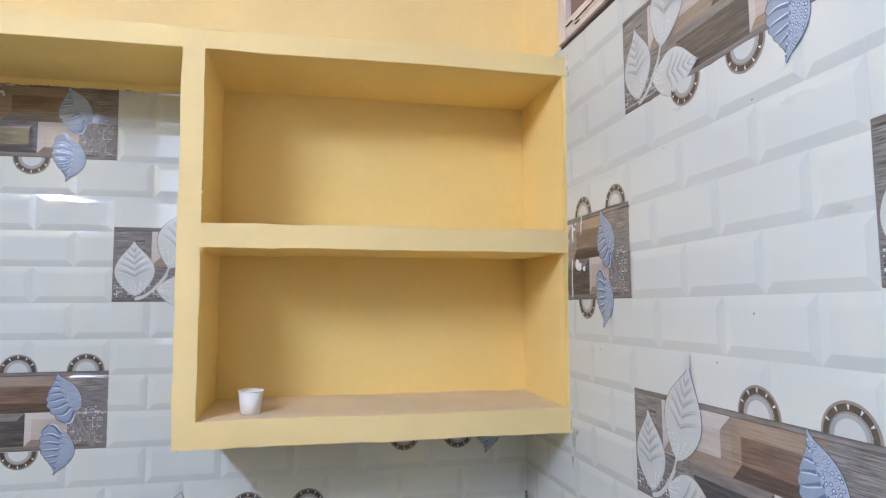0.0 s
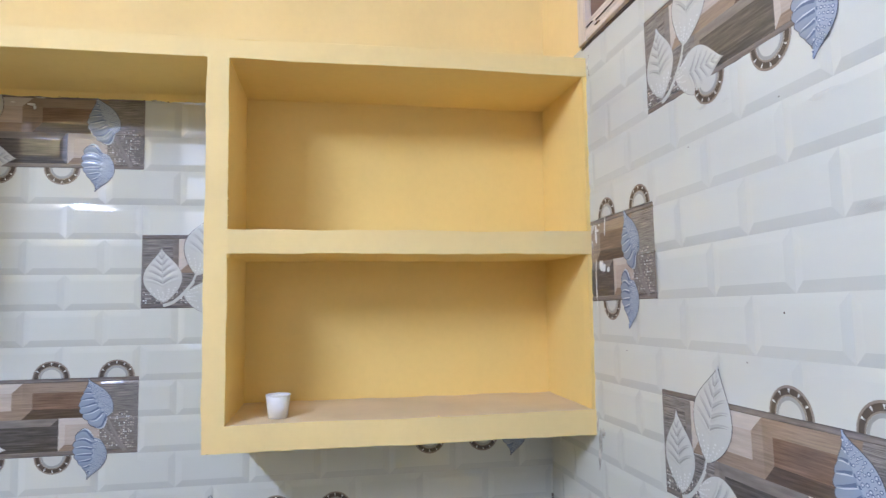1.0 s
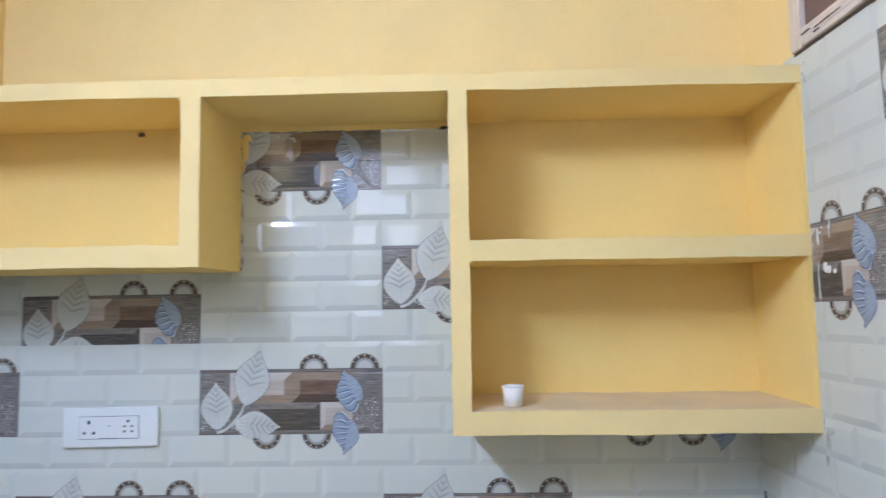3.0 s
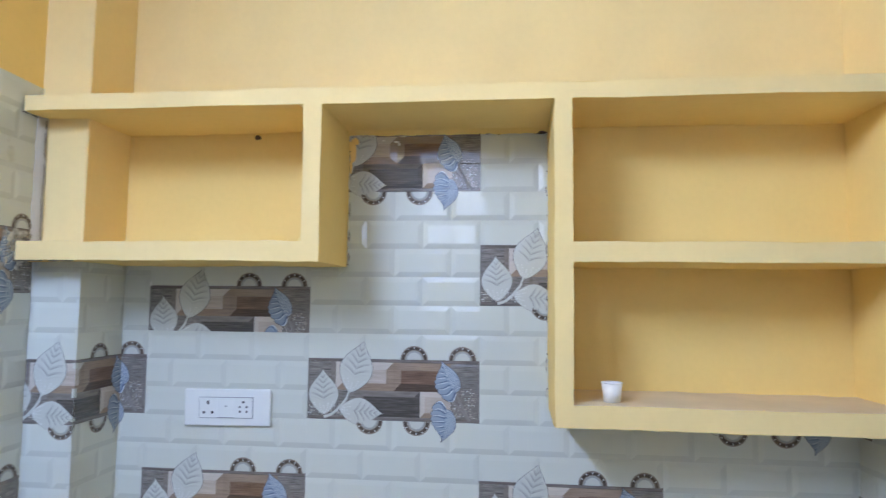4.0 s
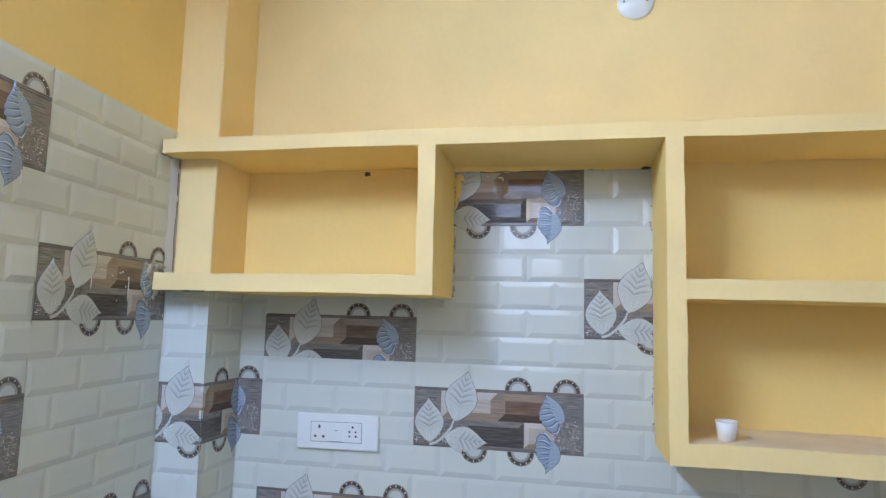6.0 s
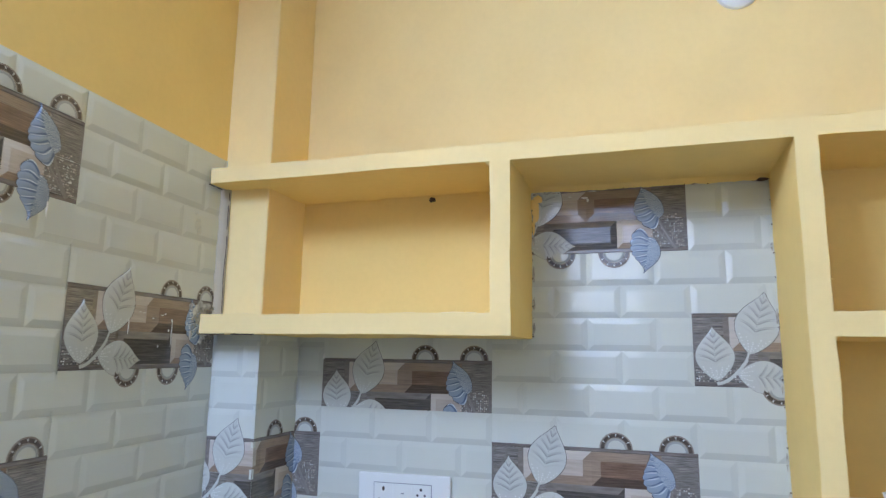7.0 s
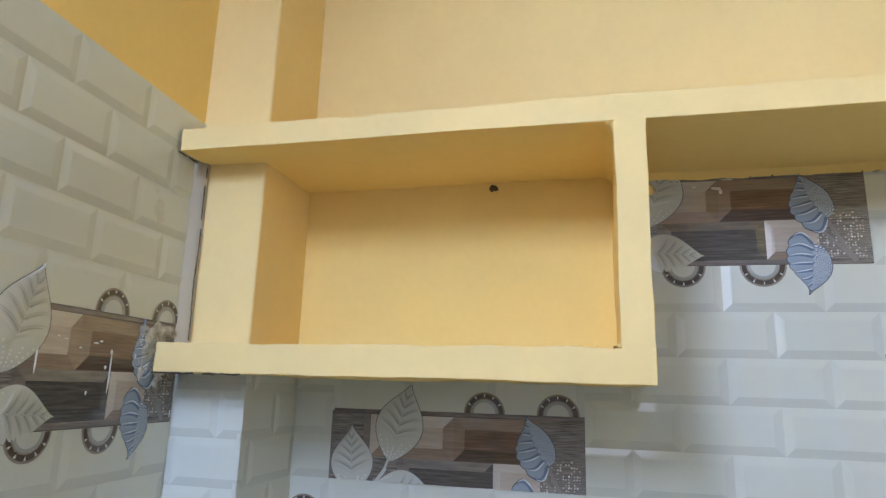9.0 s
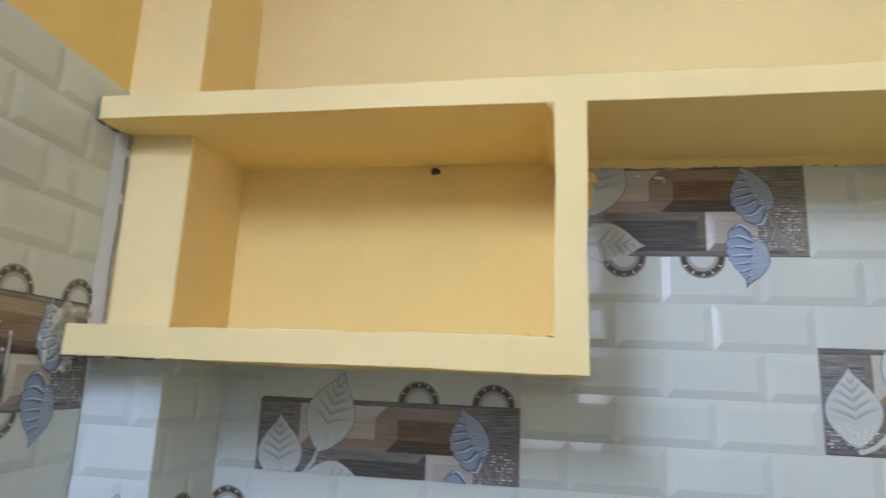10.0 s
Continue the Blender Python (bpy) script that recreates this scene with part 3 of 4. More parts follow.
    for base, tip, half in (((0.046, 0.089), (0.040, 0.2065), 0.0385), ((0.113, 0.147), (0.150, 0.282), 0.0425), ((0.087, 0.103), (0.2025, 0.0945), 0.0335)):
        spot = add_leaf(bm, base, tip, half, LWI, OUI if half > 0.04 else STI, 9, rim=0.0012 if half > 0.04 else 0.0007)
        for i in range(25):
            s, r = 0.05 + 0.034 * (i // 5), -0.78 + 0.39 * (i % 5) + rnd.uniform(-0.06, 0.06)
            p = spot(s, r)
            add_dot(bm, p.x, p.y, 0.0013 + 0.0006 * rnd.random(), DOTI, H2 + 0.0019)
    add_taper(bm, [(0.1497 + 0.0016 * k, H2 + 0.0006, 0.279 + 0.017 * k) for k in (0, 0.5, 1)], 0.0036, GWI)
    for base, tip, half, bend in (((0.392, 0.153), (0.355, 0.2345), 0.0370, 0.16), ((0.367, 0.112), (0.356, 0.0270), -0.0375, -0.10)):
        spot = add_leaf(bm, base, tip, half, LBI, OUI, 8, bend, 0.0026, 0.10, LPI, 0.0012)
        for i in range(44):
            s, r = 0.06 + 0.075 * (i // 4) + rnd.uniform(-0.02, 0.02), -0.88 + 0.22 * (i % 4) + rnd.uniform(-0.05, 0.05)
            p = spot(s, r)
            q = (0.0014 + 0.0007 * rnd.random()) * (1.15 - 0.6 * s)
            add_dot(bm, p.x, p.y, q * 1.45, LDI, H2 + 0.0021, 8)
            add_dot(bm, p.x, p.y, q * 0.80, LRI, H2 + 0.0022, 8)
    add_ribbon(bm, [(0.392 + 0.037 * k, 0.152 - 0.070 * k ** 0.9) for k in (0, 0.25, 0.5, 0.75, 1)], 0.0033, STI, H2 + 0.0006)
    add_ribbon(bm, [(0.372 + 0.055 * k ** 0.85, 0.142 - 0.060 * k) for k in (0, 0.25, 0.5, 0.75, 1)], 0.0026, STI, H2 + 0.0005)
    return bm


tile_cache = {}


def tile_mesh(decor, u0, u1, v0, v1):
    key = (decor, round(u0, 4), round(u1, 4), round(v0, 4), round(v1, 4))
    if key not in tile_cache:
        bm = decor_tile() if decor else plain_tile()
        whole = lambda: list(bm.verts) + list(bm.edges) + list(bm.faces)
        if u0 > 0.001:
            bmesh.ops.bisect_plane(bm, geom=whole(), plane_co=(u0 + G, 0, 0), plane_no=(-1, 0, 0), clear_outer=True)
        if u1 < TW - 0.001:
            bmesh.ops.bisect_plane(bm, geom=whole(), plane_co=(u1 - G, 0, 0), plane_no=(1, 0, 0), clear_outer=True)
        if v0 > 0.001:
            bmesh.ops.bisect_plane(bm, geom=whole(), plane_co=(0, 0, v0 + G), plane_no=(0, 0, -1), clear_outer=True)
        if v1 < TH - 0.001:
            bmesh.ops.bisect_plane(bm, geom=whole(), plane_co=(0, 0, v1 - G), plane_no=(0, 0, 1), clear_outer=True)
        for a, b, c, d in ((u0 + G, u0 + G, v0 + G, v1 - G), (u1 - G, u1 - G, v0 + G, v1 - G)):
            f = bm.faces.new([bm.verts.new(p) for p in ((a, 0, c), (a, 0, d), (a, 0.006, d), (a, 0.006, c))])
        for c in (v0 + G, v1 - G):
            f = bm.faces.new([bm.verts.new(p) for p in ((u0 + G, 0, c), (u1 - G, 0, c), (u1 - G, 0.006, c), (u0 + G, 0.006, c))])
        f = bm.faces.new([bm.verts.new(p) for p in ((u0, 0.00005, v0), (u1, 0.00005, v0), (u1, 0.00005, v1), (u0, 0.00005, v1))])
        f.material_index = GRI
        tile_cache[key] = to_mesh("decor_tile" if decor else "plain_tile", bm, TILE_MATS)
    return tile_cache[key]


tile_rnd = random.Random(11)


def lay(wall, m, decor, u0=0.0, u1=TW, v0=0.0, v1=TH):
    """One tile on a wall; m is the wall's frame at the lower left corner of the whole tile."""
    ob = new("decor_tile" if decor else "tile", tile_mesh(decor, u0, u1, v0, v1))
    ob.parent = wall
    tilt = pose(0, 0.0012, 0, tile_rnd.uniform(-0.04, 0.04), 0, tile_rnd.uniform(-0.035, 0.035))
    ob.matrix_world = m @ tilt
    return ob


ROWS = (-1, 0, 1, 2)

# back wall
for r in ROWS:
    z = ROW0 + TH * r
    if r == 2:
        lay(wall_back, pose(-TW, 0, z), True, TW + X_D1 + 0.02, TW, 0, Z_TOP0 - z + 0.004)
        lay(wall_back, pose(0, 0, z), False, 0, X_D4 - 0.01, 0, Z_TOP0 - z + 0.004)
        continue
    lay(wall_back, pose(-TW, 0, z), r == 0)
    if r < 1:
        lay(wall_back, pose(0, 0, z), r == -1)
        lay(wall_back, pose(TW, 0, z), r == 0)
        lay(wall_back, pose(2 * TW, 0, z), r == -1, 0, XR - 2 * TW)
        lay(wall_back, pose(-2 * TW, 0, z), r == -1)
        lay(wall_back, pose(-3 * TW, 0, z), r == 0, 3 * TW + PX, TW)
    else:
        lay(wall_back, pose(0, 0, z), True, 0, X_D4 - 0.01)
        lay(wall_back, pose(-2 * TW, 0, z - 0.112), True, 0, TW, 0.112, 0.112 + Z_LEFT0 - z + 0.004)
        lay(wall_back, pose(-3 * TW, 0, z), False, 3 * TW + PX, TW, 0, Z_LEFT0 - z + 0.004)

# pillar: front and side
side_u = 3 * TW + PX
for r in (-1, 0, 1):
    z = ROW0 + TH * r
    top = TH if r < 1 else Z_LEFT0 - z + 0.004
    lay(pillar, pose(PX, -side_u, z, 0, 0, 90), r == 0, side_u + PY, side_u, 0, top)
    front_u = side_u + PY
    lay(pillar, pose(PX - front_u, PY, z), r == 0, front_u - (PX - XP), front_u, 0, top)

# right wall: columns run from the corner towards the camera
for c in range(-1, 6):
    for r in ROWS:
        y = -0.057 - TW * c + 0.025 * TH * r
        z = ROW0 + 0.009 + 0.302 * r + 0.026 * (-0.505 - y)
        decor = (c + r) % 2 == 1
        u0 = y if c < 0 else 0.0
        v1 = min(TH, (VENT_Z0 - z) / 1.0067) if c >= 0 else TH
        if c < 0 and r > 0:
            continue
        lay(wall_right, pose(XR + 0.012 * (-0.5 - y), y, z, 0, 0, -89.3) @ pose(0, 0, 0, 0, -1.43, 0) @ Matrix.Diagonal((1, 1, 1.0067, 1)), decor, u0, TW, 0, v1)

# left wall: columns run from the pillar towards the camera
for c in range(6):
    y = -0.182 - TW * (c + 1)
    for r in ROWS:
        z = 1.2425 + TH * r
        lay(wall_left, pose(left_x(y), y, z, 0, 0, 90 + 3.52), (c + r) % 2 == 1)

part("grout_line", box(left_x(PY) - 0.004, left_x(PY) - 0.0004, -0.1826, -0.170, 1.0, 1.2425 + 3 * TH), GROUT, wall_left)
part("grout_line", box(PX - 0.003, PX + 0.0006, -0.0006, 0.002, 1.0, Z_LEFT0), GROUT, pillar)

# mortar filled into the corner between the pillar and the left wall
bm = bmesh.new()
rows = []
for z in cuts([Z_LEFT1 - 0.002, Z_TOP0 + 0.002], 0.02):
    k = 0.003 * noise.noise(Vector((z * 14, 2, 0)))
    rows.append([bm.verts.new(p) for p in ((left_x(PY - 0.018) - 0.001, PY - 0.018 - k, z), (-1.1035, PY - 0.010 + k * 0.5, z), (-1.0955 + k * 0.3, PY - 0.004, z), (-1.0955 + k * 0.3, PY + 0.006, z))])
for a, b in zip(rows, rows[1:]):
    for k in range(3):
        bm.faces.new((a[k], a[k + 1], b[k + 1], b[k]))
part("corner_filler", bm, FILLER, pillar, "cream mortar filled into the corner", True, True)

# ---- things ----
def paper_cup(m):
    cup = tagged(empty("paper_cup", m), "small white paper cup standing on the plastered shelf", "cup")
    bm = bmesh.new()
    add_lathe(bm, [(0.0001, 0.004), (0.0160, 0.004), (0.0165, 0.0), (0.0176, 0.0), (0.0226, 0.0420), (0.0220, 0.0420), (0.0164, 0.005), (0.0001, 0.005)], 40)
    part("body", bm, PAPER, cup, "", True)
    bm = bmesh.new()
    add_lathe(bm, [(0.0224 + 0.0013 * math.cos(a), 0.0423 + 0.0013 * math.sin(a)) for a in [k * math.pi / 4 for k in range(9)]], 40)
    part("rim", bm, PAPER, cup, "rolled paper rim", True)
    return cup


paper_cup(pose(0.302, -0.195, Z_LOW1 + 0.001, 0, 0, 20))


def switch_socket(m):
    """A wide plate with a three-pin socket, a switch and a five-hole socket."""
    s = tagged(empty("power_socket", m), "white plastic modular switch and socket plate on the tiled wall", "power socket")
    part("plate", box(-0.119, 0.119, -0.011, 0.0, -0.048, 0.048, 0.004, 3), PLASTIC, s)
    part("frame_gap", box(-0.0766, 0.0726, -0.0122, -0.009, -0.0276, 0.0276), PLASTIC_LINE, s, "thin grey line round the modules")
    three = part("three_pin_socket", box(-0.0750, -0.0253, -0.0140, -0.009, -0.026, 0.026, 0.0007), PLASTIC, s)
    sw = part("switch", box(-0.0252, 0.0221, -0.0143, -0.009, -0.026, 0.026, 0.0007), PLASTIC, s)
    five = part("five_pin_socket", box(0.0222, 0.0710, -0.0140, -0.009, -0.026, 0.026, 0.0007), PLASTIC, s)

    def hole(parent, x, z, w, h):
        bm = bmesh.new()
        n = 12
        ring = [bm.verts.new((x + w * math.cos(6.2832 * k / n), -0.0143, z + h * math.sin(6.2832 * k / n))) for k in range(n)]
        deep = [bm.verts.new((v.co.x, -0.0135, v.co.z)) for v in ring]
        bm.faces.new(ring)
        for k in range(n):
            bm.faces.new((ring[k], ring[(k + 1) % n], deep[(k + 1) % n], deep[k]))
        part("pin_hole", bm, SLOT, parent)

    hole(three, -0.0505, 0.0135, 0.0034, 0.0056)
    hole(three, -0.0620, -0.0125, 0.0038, 0.0038)
    hole(three, -0.0385, -0.0125, 0.0038, 0.0038)
    hole(five, 0.0465, 0.0150, 0.0034, 0.0034)
    for x in (0.0375, 0.0560):
        hole(five, x, 0.0025, 0.0029, 0.0029)
        hole(five, x, -0.0095, 0.0029, 0.0029)
    part("indicator", box(-0.0045, 0.0035, -0.0149, -0.0145, 0.0035, 0.0055), PLASTIC_LINE, sw, "small grey mark")
    # raised grey strip draws the shadow line along the switch's foot
    part("switch_shadow_strip", box(-0.0245, 0.0210, -0.0150, -0.0143, -0.0262, -0.0245), PLASTIC_LINE, sw)
    return s


switch_socket(pose(-0.6685, -0.0012, 1.3225, 0, -0.8, 0))

# round cover on the upper wall
cover = tagged(empty("junction_cover", pose(0.136, T, 2.516)), "round white plastic junction cover on the yellow wall", "junction box")
bm = bmesh.new()
add_lathe(bm, [(0.049, -0.002), (0.049, 0.006), (0.046, 0.010), (0.0001, 0.0115)], 40, 0, (0, 0, 0), "y")
part("cover_disc", bm, PLASTIC, cover, "", True)
for x in (-0.03, 0.03):
    bm = bmesh.new()
    add_lathe(bm, [(0.0035, 0.010), (0.0035, 0.0125), (0.0001, 0.0130)], 12, 0, (x, 0, 0), "y")
    part("screw", bm, METAL, cover)


def lump(name, centre, size, material, label, category, seed, flat=(1, 1, 1)):
    """An irregular clod of mortar."""
    bm = bmesh.new()
    bmesh.ops.create_icosphere(bm, subdivisions=3, radius=1)
    for v in bm.verts:
        k = 1 + 0.55 * noise.noise(v.co * 1.7 + Vector((seed, 0, 0))) + 0.25 * noise.noise(v.co * 5 + Vector((0, seed, 0)))
        v.co = Vector((v.co.x * size * flat[0] * k, v.co.y * size * flat[1] * k, v.co.z * size * flat[2] * k))
    ob = part(name, bm, material, None, "", True)
    ob.matrix_world = pose(*centre)
    return tagged(ob, label, category)


lump("mud_nest", (-0.612, -0.004, 2.052), 0.0068, MORTAR_GAP_DARK, "small dark mud lump under the shelf slab", "mud nest", 3, (1.3, 0.9, 0.8))
lump("mortar_hole", (0.160, -0.005, 2.052), 0.006, MORTAR_GAP_DARK, "small dark mortar lump in the niche corner", "mortar", 8, (1.8, 0.9, 0.6))


# ---- plaster fillets, smears and crumbs ----
def fillet(cx, cz, sx, sz, r):
    """A rounded inner corner of a compartment; sx, sz point into the open side."""
    bm = bmesh.new()
    rows = []
    for y in cuts([SHELF_Y + 0.0012, 0.0], 0.04):
        arc = [(cx + sx * r * (1 - math.sin(a)), cz + sz * r * (1 - math.cos(a))) for a in [k * math.pi / 16 for k in range(9)]]
        rows.append([bm.verts.new((x, y, z)) for x, z in arc])
    corner = bm.verts.new((cx - sx * 0.003, SHELF_Y + 0.0012, cz - sz * 0.003))
    for a, b in zip(rows, rows[1:]):
        for k in range(8):
            bm.faces.new((a[k], a[k + 1], b[k + 1], b[k]))
    for k in range(8):
        bm.faces.new((rows[0][k], rows[0][k + 1], corner))
    return part("plaster_fillet", bm, YELLOW, bpy_shelf, "", True, True)


fillet(X_D1, Z_TOP0, -1, -1, 0.017)
fillet(X_D1, Z_LEFT1, -1, 1, 0.010)
fillet(X_D4, Z_MID0, 1, -1, 0.008)


def splatter(name, m, spots, material, label, category, seed):
    """Thin raised smears on a wall: (along, up, half width, half height) each."""
    bm = bmesh.new()
    rnd = random.Random(seed)
    for u, v, ru, rv in spots:
        n, off = (40 if ru > 0.012 else 18), rnd.uniform(0, 50)
        top = min(0.0014, 0.18 * min(ru, rv)) + 0.0004
        mid, rim = [], []
        for k in range(n):
            a = 6.2832 * k / n
            q = 1 + 0.45 * noise.noise(Vector((math.cos(a) * 1.5, math.sin(a) * 1.5, off))) + 0.14 * noise.noise(Vector((math.cos(a) * 4, math.sin(a) * 4, off)))
            rim.append(bm.verts.new((u + ru * q * math.cos(a), -0.0022, v + rv * q * math.sin(a))))
            mid.append(bm.verts.new((u + 0.7 * ru * q * math.cos(a), -0.0026 - top * (0.7 + 0.5 * noise.noise(Vector((a, off, 0)))), v + 0.7 * rv * q * math.sin(a))))
        c = bm.verts.new((u, -0.0026 - top, v))
        for k in range(n):
            bm.faces.new((rim[k], rim[(k + 1) % n], mid[(k + 1) % n], mid[k]))
            bm.faces.new((mid[k], mid[(k + 1) % n], c))
    ob = part(name, bm, material, None, "", True)
    ob.matrix_world = m
    return tagged(ob, label, category, kind="stuff")


CREAM = paint("dried_cream_paint", (0.72, 0.68, 0.58), 0.7, 0.1)
n, l = CREAM.node_tree.nodes, CREAM.node_tree.links
l.new(ramp(n, l, noise_tex(n, l, coords(n, l), 32, 4, 0.6), [(0.36, (0.10, 0.10, 0.10)), (0.62, (0.90, 0.90, 0.90))]), n["Principled BSDF"].inputs["Alpha"])
PALE = paint("dried_white_paint", (0.74, 0.72, 0.66), 0.6, 0.1)
LEFT_FRAME = pose(left_x(-0.636), -0.636, 0, 0, 0, 93.52)
RIGHT_FRAME = pose(XR, 0, 0, 0, 0, -90)
rnd = random.Random(21)
splatter("cement_smear", LEFT_FRAME @ pose(0, -0.0028, 0), [(0.382, 1.742, 0.026, 0.032), (0.398, 1.705, 0.022, 0.018), (0.364, 1.722, 0.010, 0.020), (0.412, 1.762, 0.026, 0.010), (0.350, 1.760, 0.007, 0.010), (0.356, 1.695, 0.006, 0.012), (0.402, 1.680, 0.014, 0.010), (0.430, 1.688, 0.010, 0.012)], CREAM,
         "dried cream cement smear on tiles beside the shelf end", "cement", 2)
flakes = [(0.352 + 0.014 * math.sin(i * 0.9) * rnd.random() + 0.0012 * abs(i - 8), 1.692 + 0.0045 * i, 0.0005 + 0.0012 * rnd.random(), 0.0012 + 0.0035 * rnd.random() ** 2) for i in range(17)]
runs = [(-0.062, 1.897, 0.0016, 0.016), (-0.020, 1.955, 0.003, 0.002), (0.292, 1.693, 0.0014, 0.030), (0.291, 1.722, 0.0024, 0.004), (0.159, 1.706, 0.0013, 0.016)]
drops = [(0.258, 1.733, 0.005, 0.0013), (0.202, 1.735, 0.004, 0.0011), (0.230, 1.725, 0.003, 0.0012), (0.251, 1.666, 0.0012, 0.003), (0.282, 1.701, 0.0016, 0.003),
         (0.447, 1.633, 0.0014, 0.006), (0.268, 1.736, 0.0035, 0.0015), (0.19, 1.737, 0.0025, 0.0013)]
splatter("paint_splatter", LEFT_FRAME, flakes + runs + drops, PALE, "dried white paint drips and flecks on the decorated tile", "paint splatter", 3)
splatter("paint_splatter", RIGHT_FRAME, [(0.317, 1.772, 0.0016, 0.020), (0.315, 1.742, 0.0014, 0.013), (0.296, 1.672, 0.008, 0.012), (0.309, 1.668, 0.006, 0.009), (0.326, 1.664, 0.006, 0.005),
                                         (0.275, 1.735, 0.004, 0.020), (0.272, 1.640, 0.0025, 0.045), (0.283, 1.742, 0.005, 0.003), (0.290, 1.752, 0.003, 0.002)], PALE,
         "dried white paint drips and flecks on the decorated tile", "paint splatter", 4)
splatter("cement_smear", RIGHT_FRAME, [(0.258, 2.085, 0.006, 0.018), (0.264, 2.068, 0.003, 0.012), (0.266, 2.098, 0.004, 0.006), (0.257, 1.71, 0.004, 0.022), (0.258, 1.36, 0.004, 0.02), (0.270, 1.335, 0.010, 0.028), (0.262, 1.300, 0.006, 0.030), (0.282, 1.352, 0.012, 0.010)], CREAM,
         "dried cream cement smear on tiles beside the shelf end", "cement", 5)
splatter("cement_smear", pose(0, 0, 0), [(x, 2.048 + 0.003 * rnd.random(), 0.003 + 0.008 * rnd.random(), 0.001 + 0.002 * rnd.random()) for x in (-0.34, -0.30, -0.21, -0.05, 0.02, 0.15)]
         + [(-0.350, z, 0.003, 0.010 + 0.01 * rnd.random()) for z in (1.72, 1.78, 1.85, 1.93, 2.0)] + [(0.170, z, 0.0025, 0.008 + 0.01 * rnd.random()) for z in (1.38, 1.45, 1.6, 1.75, 1.9)], CREAM,
         "thin cream cement edge where tiles meet the niche", "cement", 6)
splatter("paint_splatter", pose(0, 0, 0), [(-0.226, 2.034, 0.008, 0.003), (-0.219, 2.028, 0.003, 0.005), (-0.262, 2.038, 0.004, 0.002), (-0.904, 1.648, 0.003, 0.008)], PALE,
         "dried white paint flecks on the decorated tile", "paint splatter", 7)


splatter("paint_smear", pose(0, 0, 0), [(-0.346, 2.012, 0.010, 0.030), (-0.338, 2.035, 0.012, 0.012), (-0.349, 1.972, 0.004, 0.020)], YELLOW,
         "dried yellow paint smear on the decorated tile", "paint smear", 8)


def crumbs(name, spots, material, label, category, seed, tall=1.0):
    bm = bmesh.new()
    rnd = random.Random(seed)
    for x, y, z, r in spots:
        k = bmesh.ops.create_icosphere(bm, subdivisions=1, radius=r)
        for v in k["verts"]:
            v.co *= rnd.uniform(0.6, 1.4)
            v.co.z *= tall
            v.co += Vector((x, y, z))
    return tagged(part(name, bm, material), label, category, kind="stuff")


crumbs("mortar_crumbs", [(rnd.uniform(-0.34, 0.16), -0.003, 2.050 + rnd.uniform(-0.002, 0.002), rnd.uniform(0.0005, 0.0016)) for i in range(13)]
       + [(-0.352, -0.002 - 0.004 * rnd.random(), 1.70 + 0.35 * rnd.random(), rnd.uniform(0.001, 0.0022)) for i in range(10)]
       + [(0.172, -0.002 - 0.003 * rnd.random(), 1.36 + 0.68 * rnd.random(), rnd.uniform(0.001, 0.0026)) for i in range(12)]
       + [(rnd.uniform(0.18, 0.25), SHELF_Y + rnd.uniform(0.0, 0.01), Z_LOW0 + 0.001, rnd.uniform(0.0006, 0.0012)) for i in range(6)], MORTAR_GAP_DARK,
       "small dark mortar crumbs along the edges of the plastered shelves", "mortar", 9)

def crack(spots, across, seed):
    """A thin ragged dark line through spots, with gaps; across is the direction of its width."""
    bm = bmesh.new()
    rnd = random.Random(seed)
    last = None
    for i, p in enumerate(spots):
        k = noise.noise(Vector((i * 0.21, seed, 0)))
        w = 0.0007 + 0.0011 * max(0, k + 0.25) + 0.0004 * rnd.random()
        if k < -0.33:
            last = None
            continue
        o = Vector(p) + Vector(across) * rnd.uniform(-0.0006, 0.0006)
        pair = (bm.verts.new(o - Vector(across) * w), bm.verts.new(o + Vector(across) * w))
        if last:
            bm.faces.new((last[0], pair[0], pair[1], last[1]))
        last = pair
    return tagged(part("mortar_crack", bm, MORTAR_GAP_DARK), "thin dark cracked mortar line where pillar, slab and tiles meet", "crack", kind="stuff")


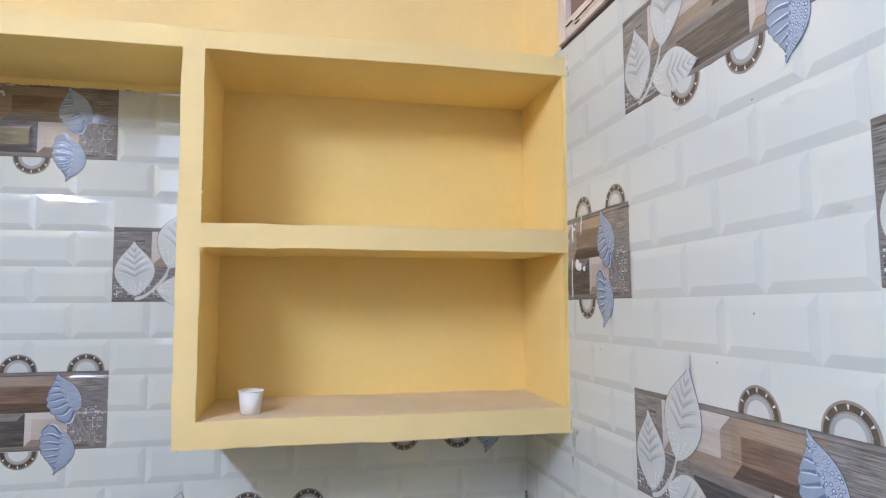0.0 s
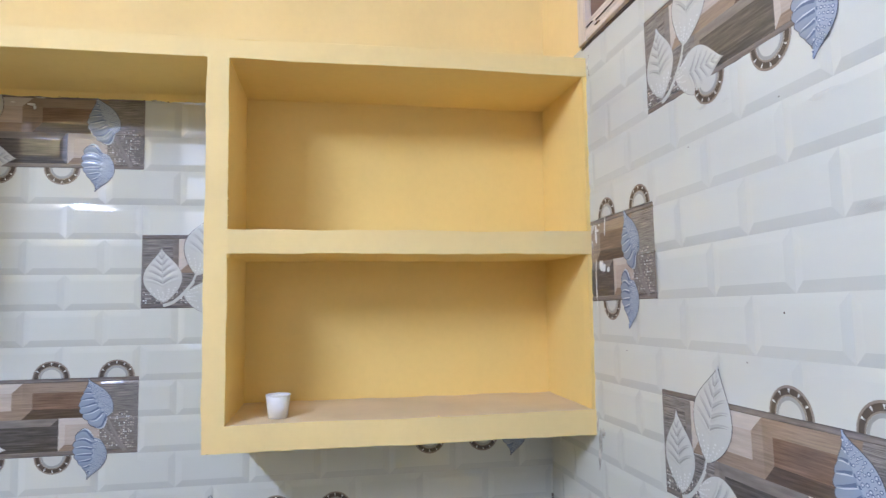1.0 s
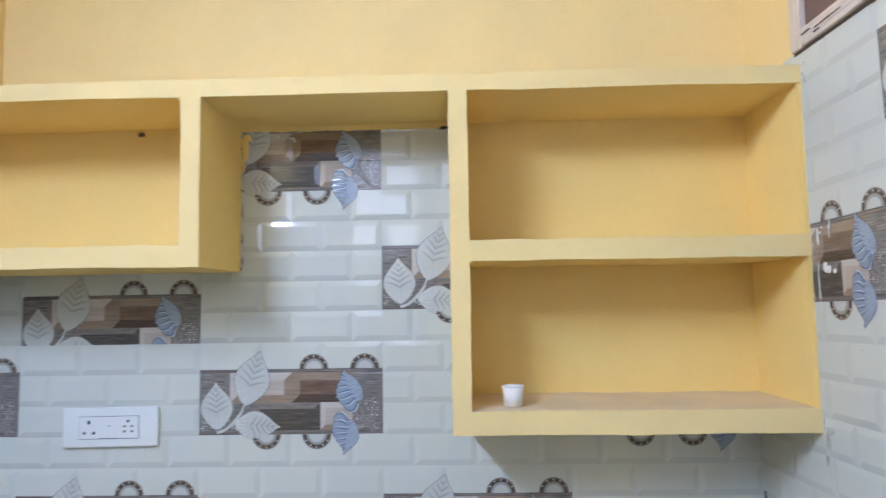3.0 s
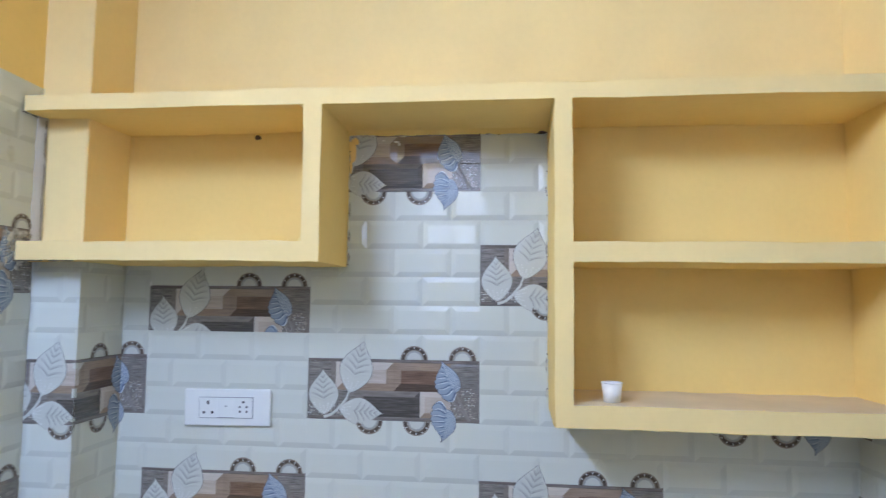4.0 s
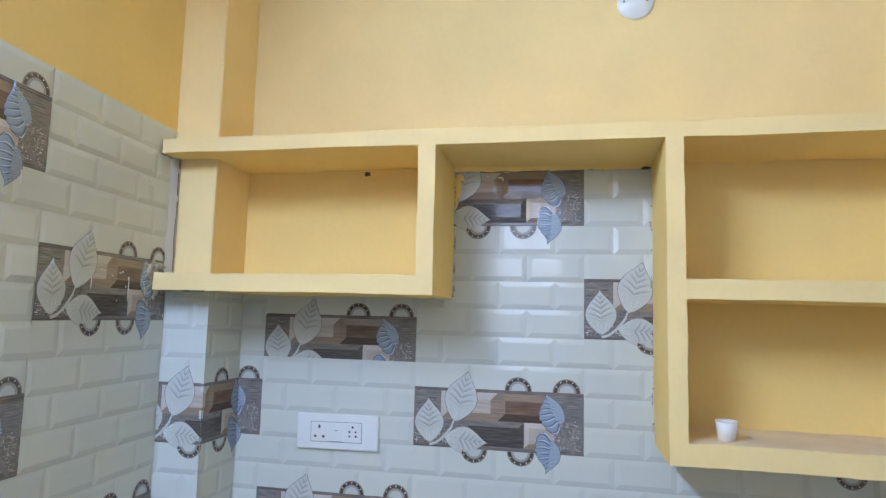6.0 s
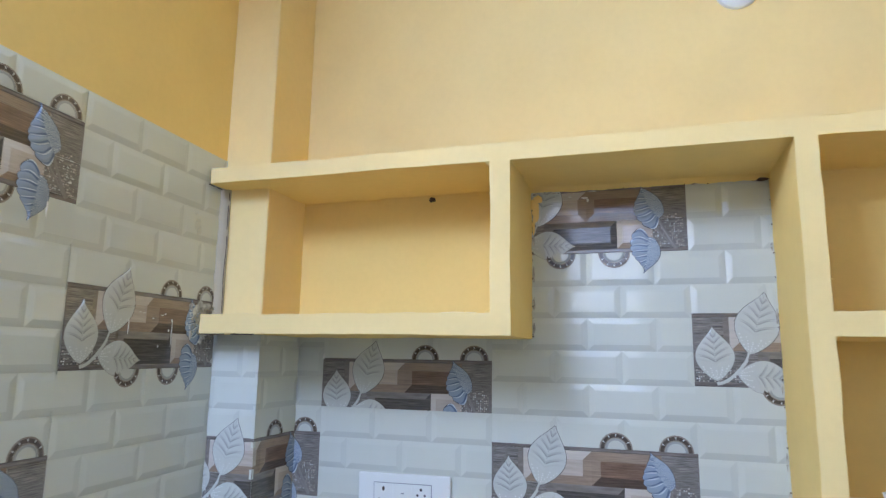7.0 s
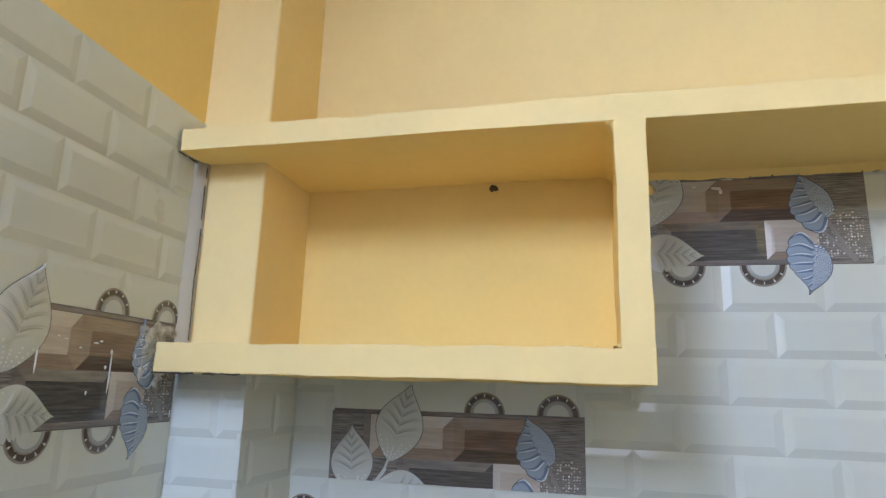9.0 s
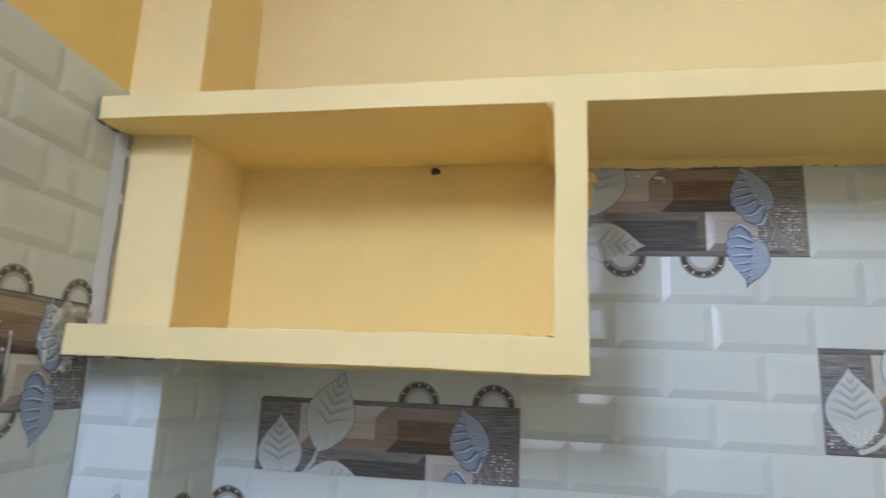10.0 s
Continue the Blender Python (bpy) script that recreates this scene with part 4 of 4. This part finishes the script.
crack([(-1.0942 + 0.0012 * math.sin(z * 40), PY - 0.0050, z) for z in [1.752 + 0.004 * i for i in range(77)]], (1, 0, 0), 10)
crack([(left_x(y) + 0.0035, y, Z_TOP0 - 0.001 - 0.004 * (y - SHELF_Y)) for y in [SHELF_Y - 0.002 + 0.004 * i for i in range(20)]], (0, 0, 1), 4)
crack([(left_x(SHELF_Y) + 0.004 + 0.004 * i, SHELF_Y - 0.0028, Z_LEFT0 - 0.001) for i in range(40)], (0, 0, 1), 6)
crack([(XR - 0.0035, -0.0040, z) for z in [1.00 + 0.006 * i for i in range(57)]], (1, 0, 0), 12)
crumbs("plaster_chips", [(x, SHELF_Y + 0.001, z + rnd.uniform(-0.001, 0.001), rnd.uniform(0.001, 0.0024)) for x, z in
       ((0.232, 2.064), (0.238, 2.065), (0.243, 2.064), (0.160, 2.067), (0.152, 2.066), (0.168, 2.066), (0.352, 1.391), (0.37, 1.390), (0.385, 1.391), (0.41, 1.391), (0.60, 1.391), (0.216, 1.77), (0.216, 1.80),
        (0.216, 1.86), (0.88, 1.735), (0.865, 1.722), (-0.47, 1.746), (-0.45, 1.746), (-0.43, 1.747))], YELLOW,
       "small yellow plaster chips on the shelf edges", "plaster", 12)

SCUFF = paint("grey_scuff", (0.42, 0.41, 0.40), 0.6, 0.1)
STAIN = paint("yellow_stain", (0.70, 0.55, 0.20), 0.5, 0.1)
for m_, hi in ((SCUFF, 0.16), (STAIN, 0.16)):
    n, l = m_.node_tree.nodes, m_.node_tree.links
    l.new(ramp(n, l, noise_tex(n, l, coords(n, l, "Object", (1, 1, 3)), 22, 3, 0.5), [(0.40, (0, 0, 0)), (0.66, (hi, hi, hi))]), n["Principled BSDF"].inputs["Alpha"])
splatter("wall_scuffs", RIGHT_FRAME, [(0.918, 1.699, 0.020, 0.006), (0.874, 1.826, 0.030, 0.004), (0.646, 1.878, 0.012, 0.003), (0.70, 1.872, 0.008, 0.0025)],
         SCUFF, "faint grey scuffs on the glossy white wall tiles", "scuff marks", 31)
splatter("dirt_specks", RIGHT_FRAME, [(0.391, 1.518, 0.0009, 0.0014), (0.791, 1.594, 0.0008, 0.0015), (0.80, 1.845, 0.001, 0.0008), (0.61, 1.83, 0.0008, 0.0008), (0.72, 1.53, 0.0007, 0.001)], MORTAR_GAP_DARK,
         "tiny dark dirt specks on the white wall tiles", "dirt", 32)
splatter("paint_stain", LEFT_FRAME, [(0.357, 1.952, 0.014, 0.022), (0.345, 1.985, 0.008, 0.010)], STAIN, "faint yellow paint stain on the white wall tiles", "paint stain", 33)
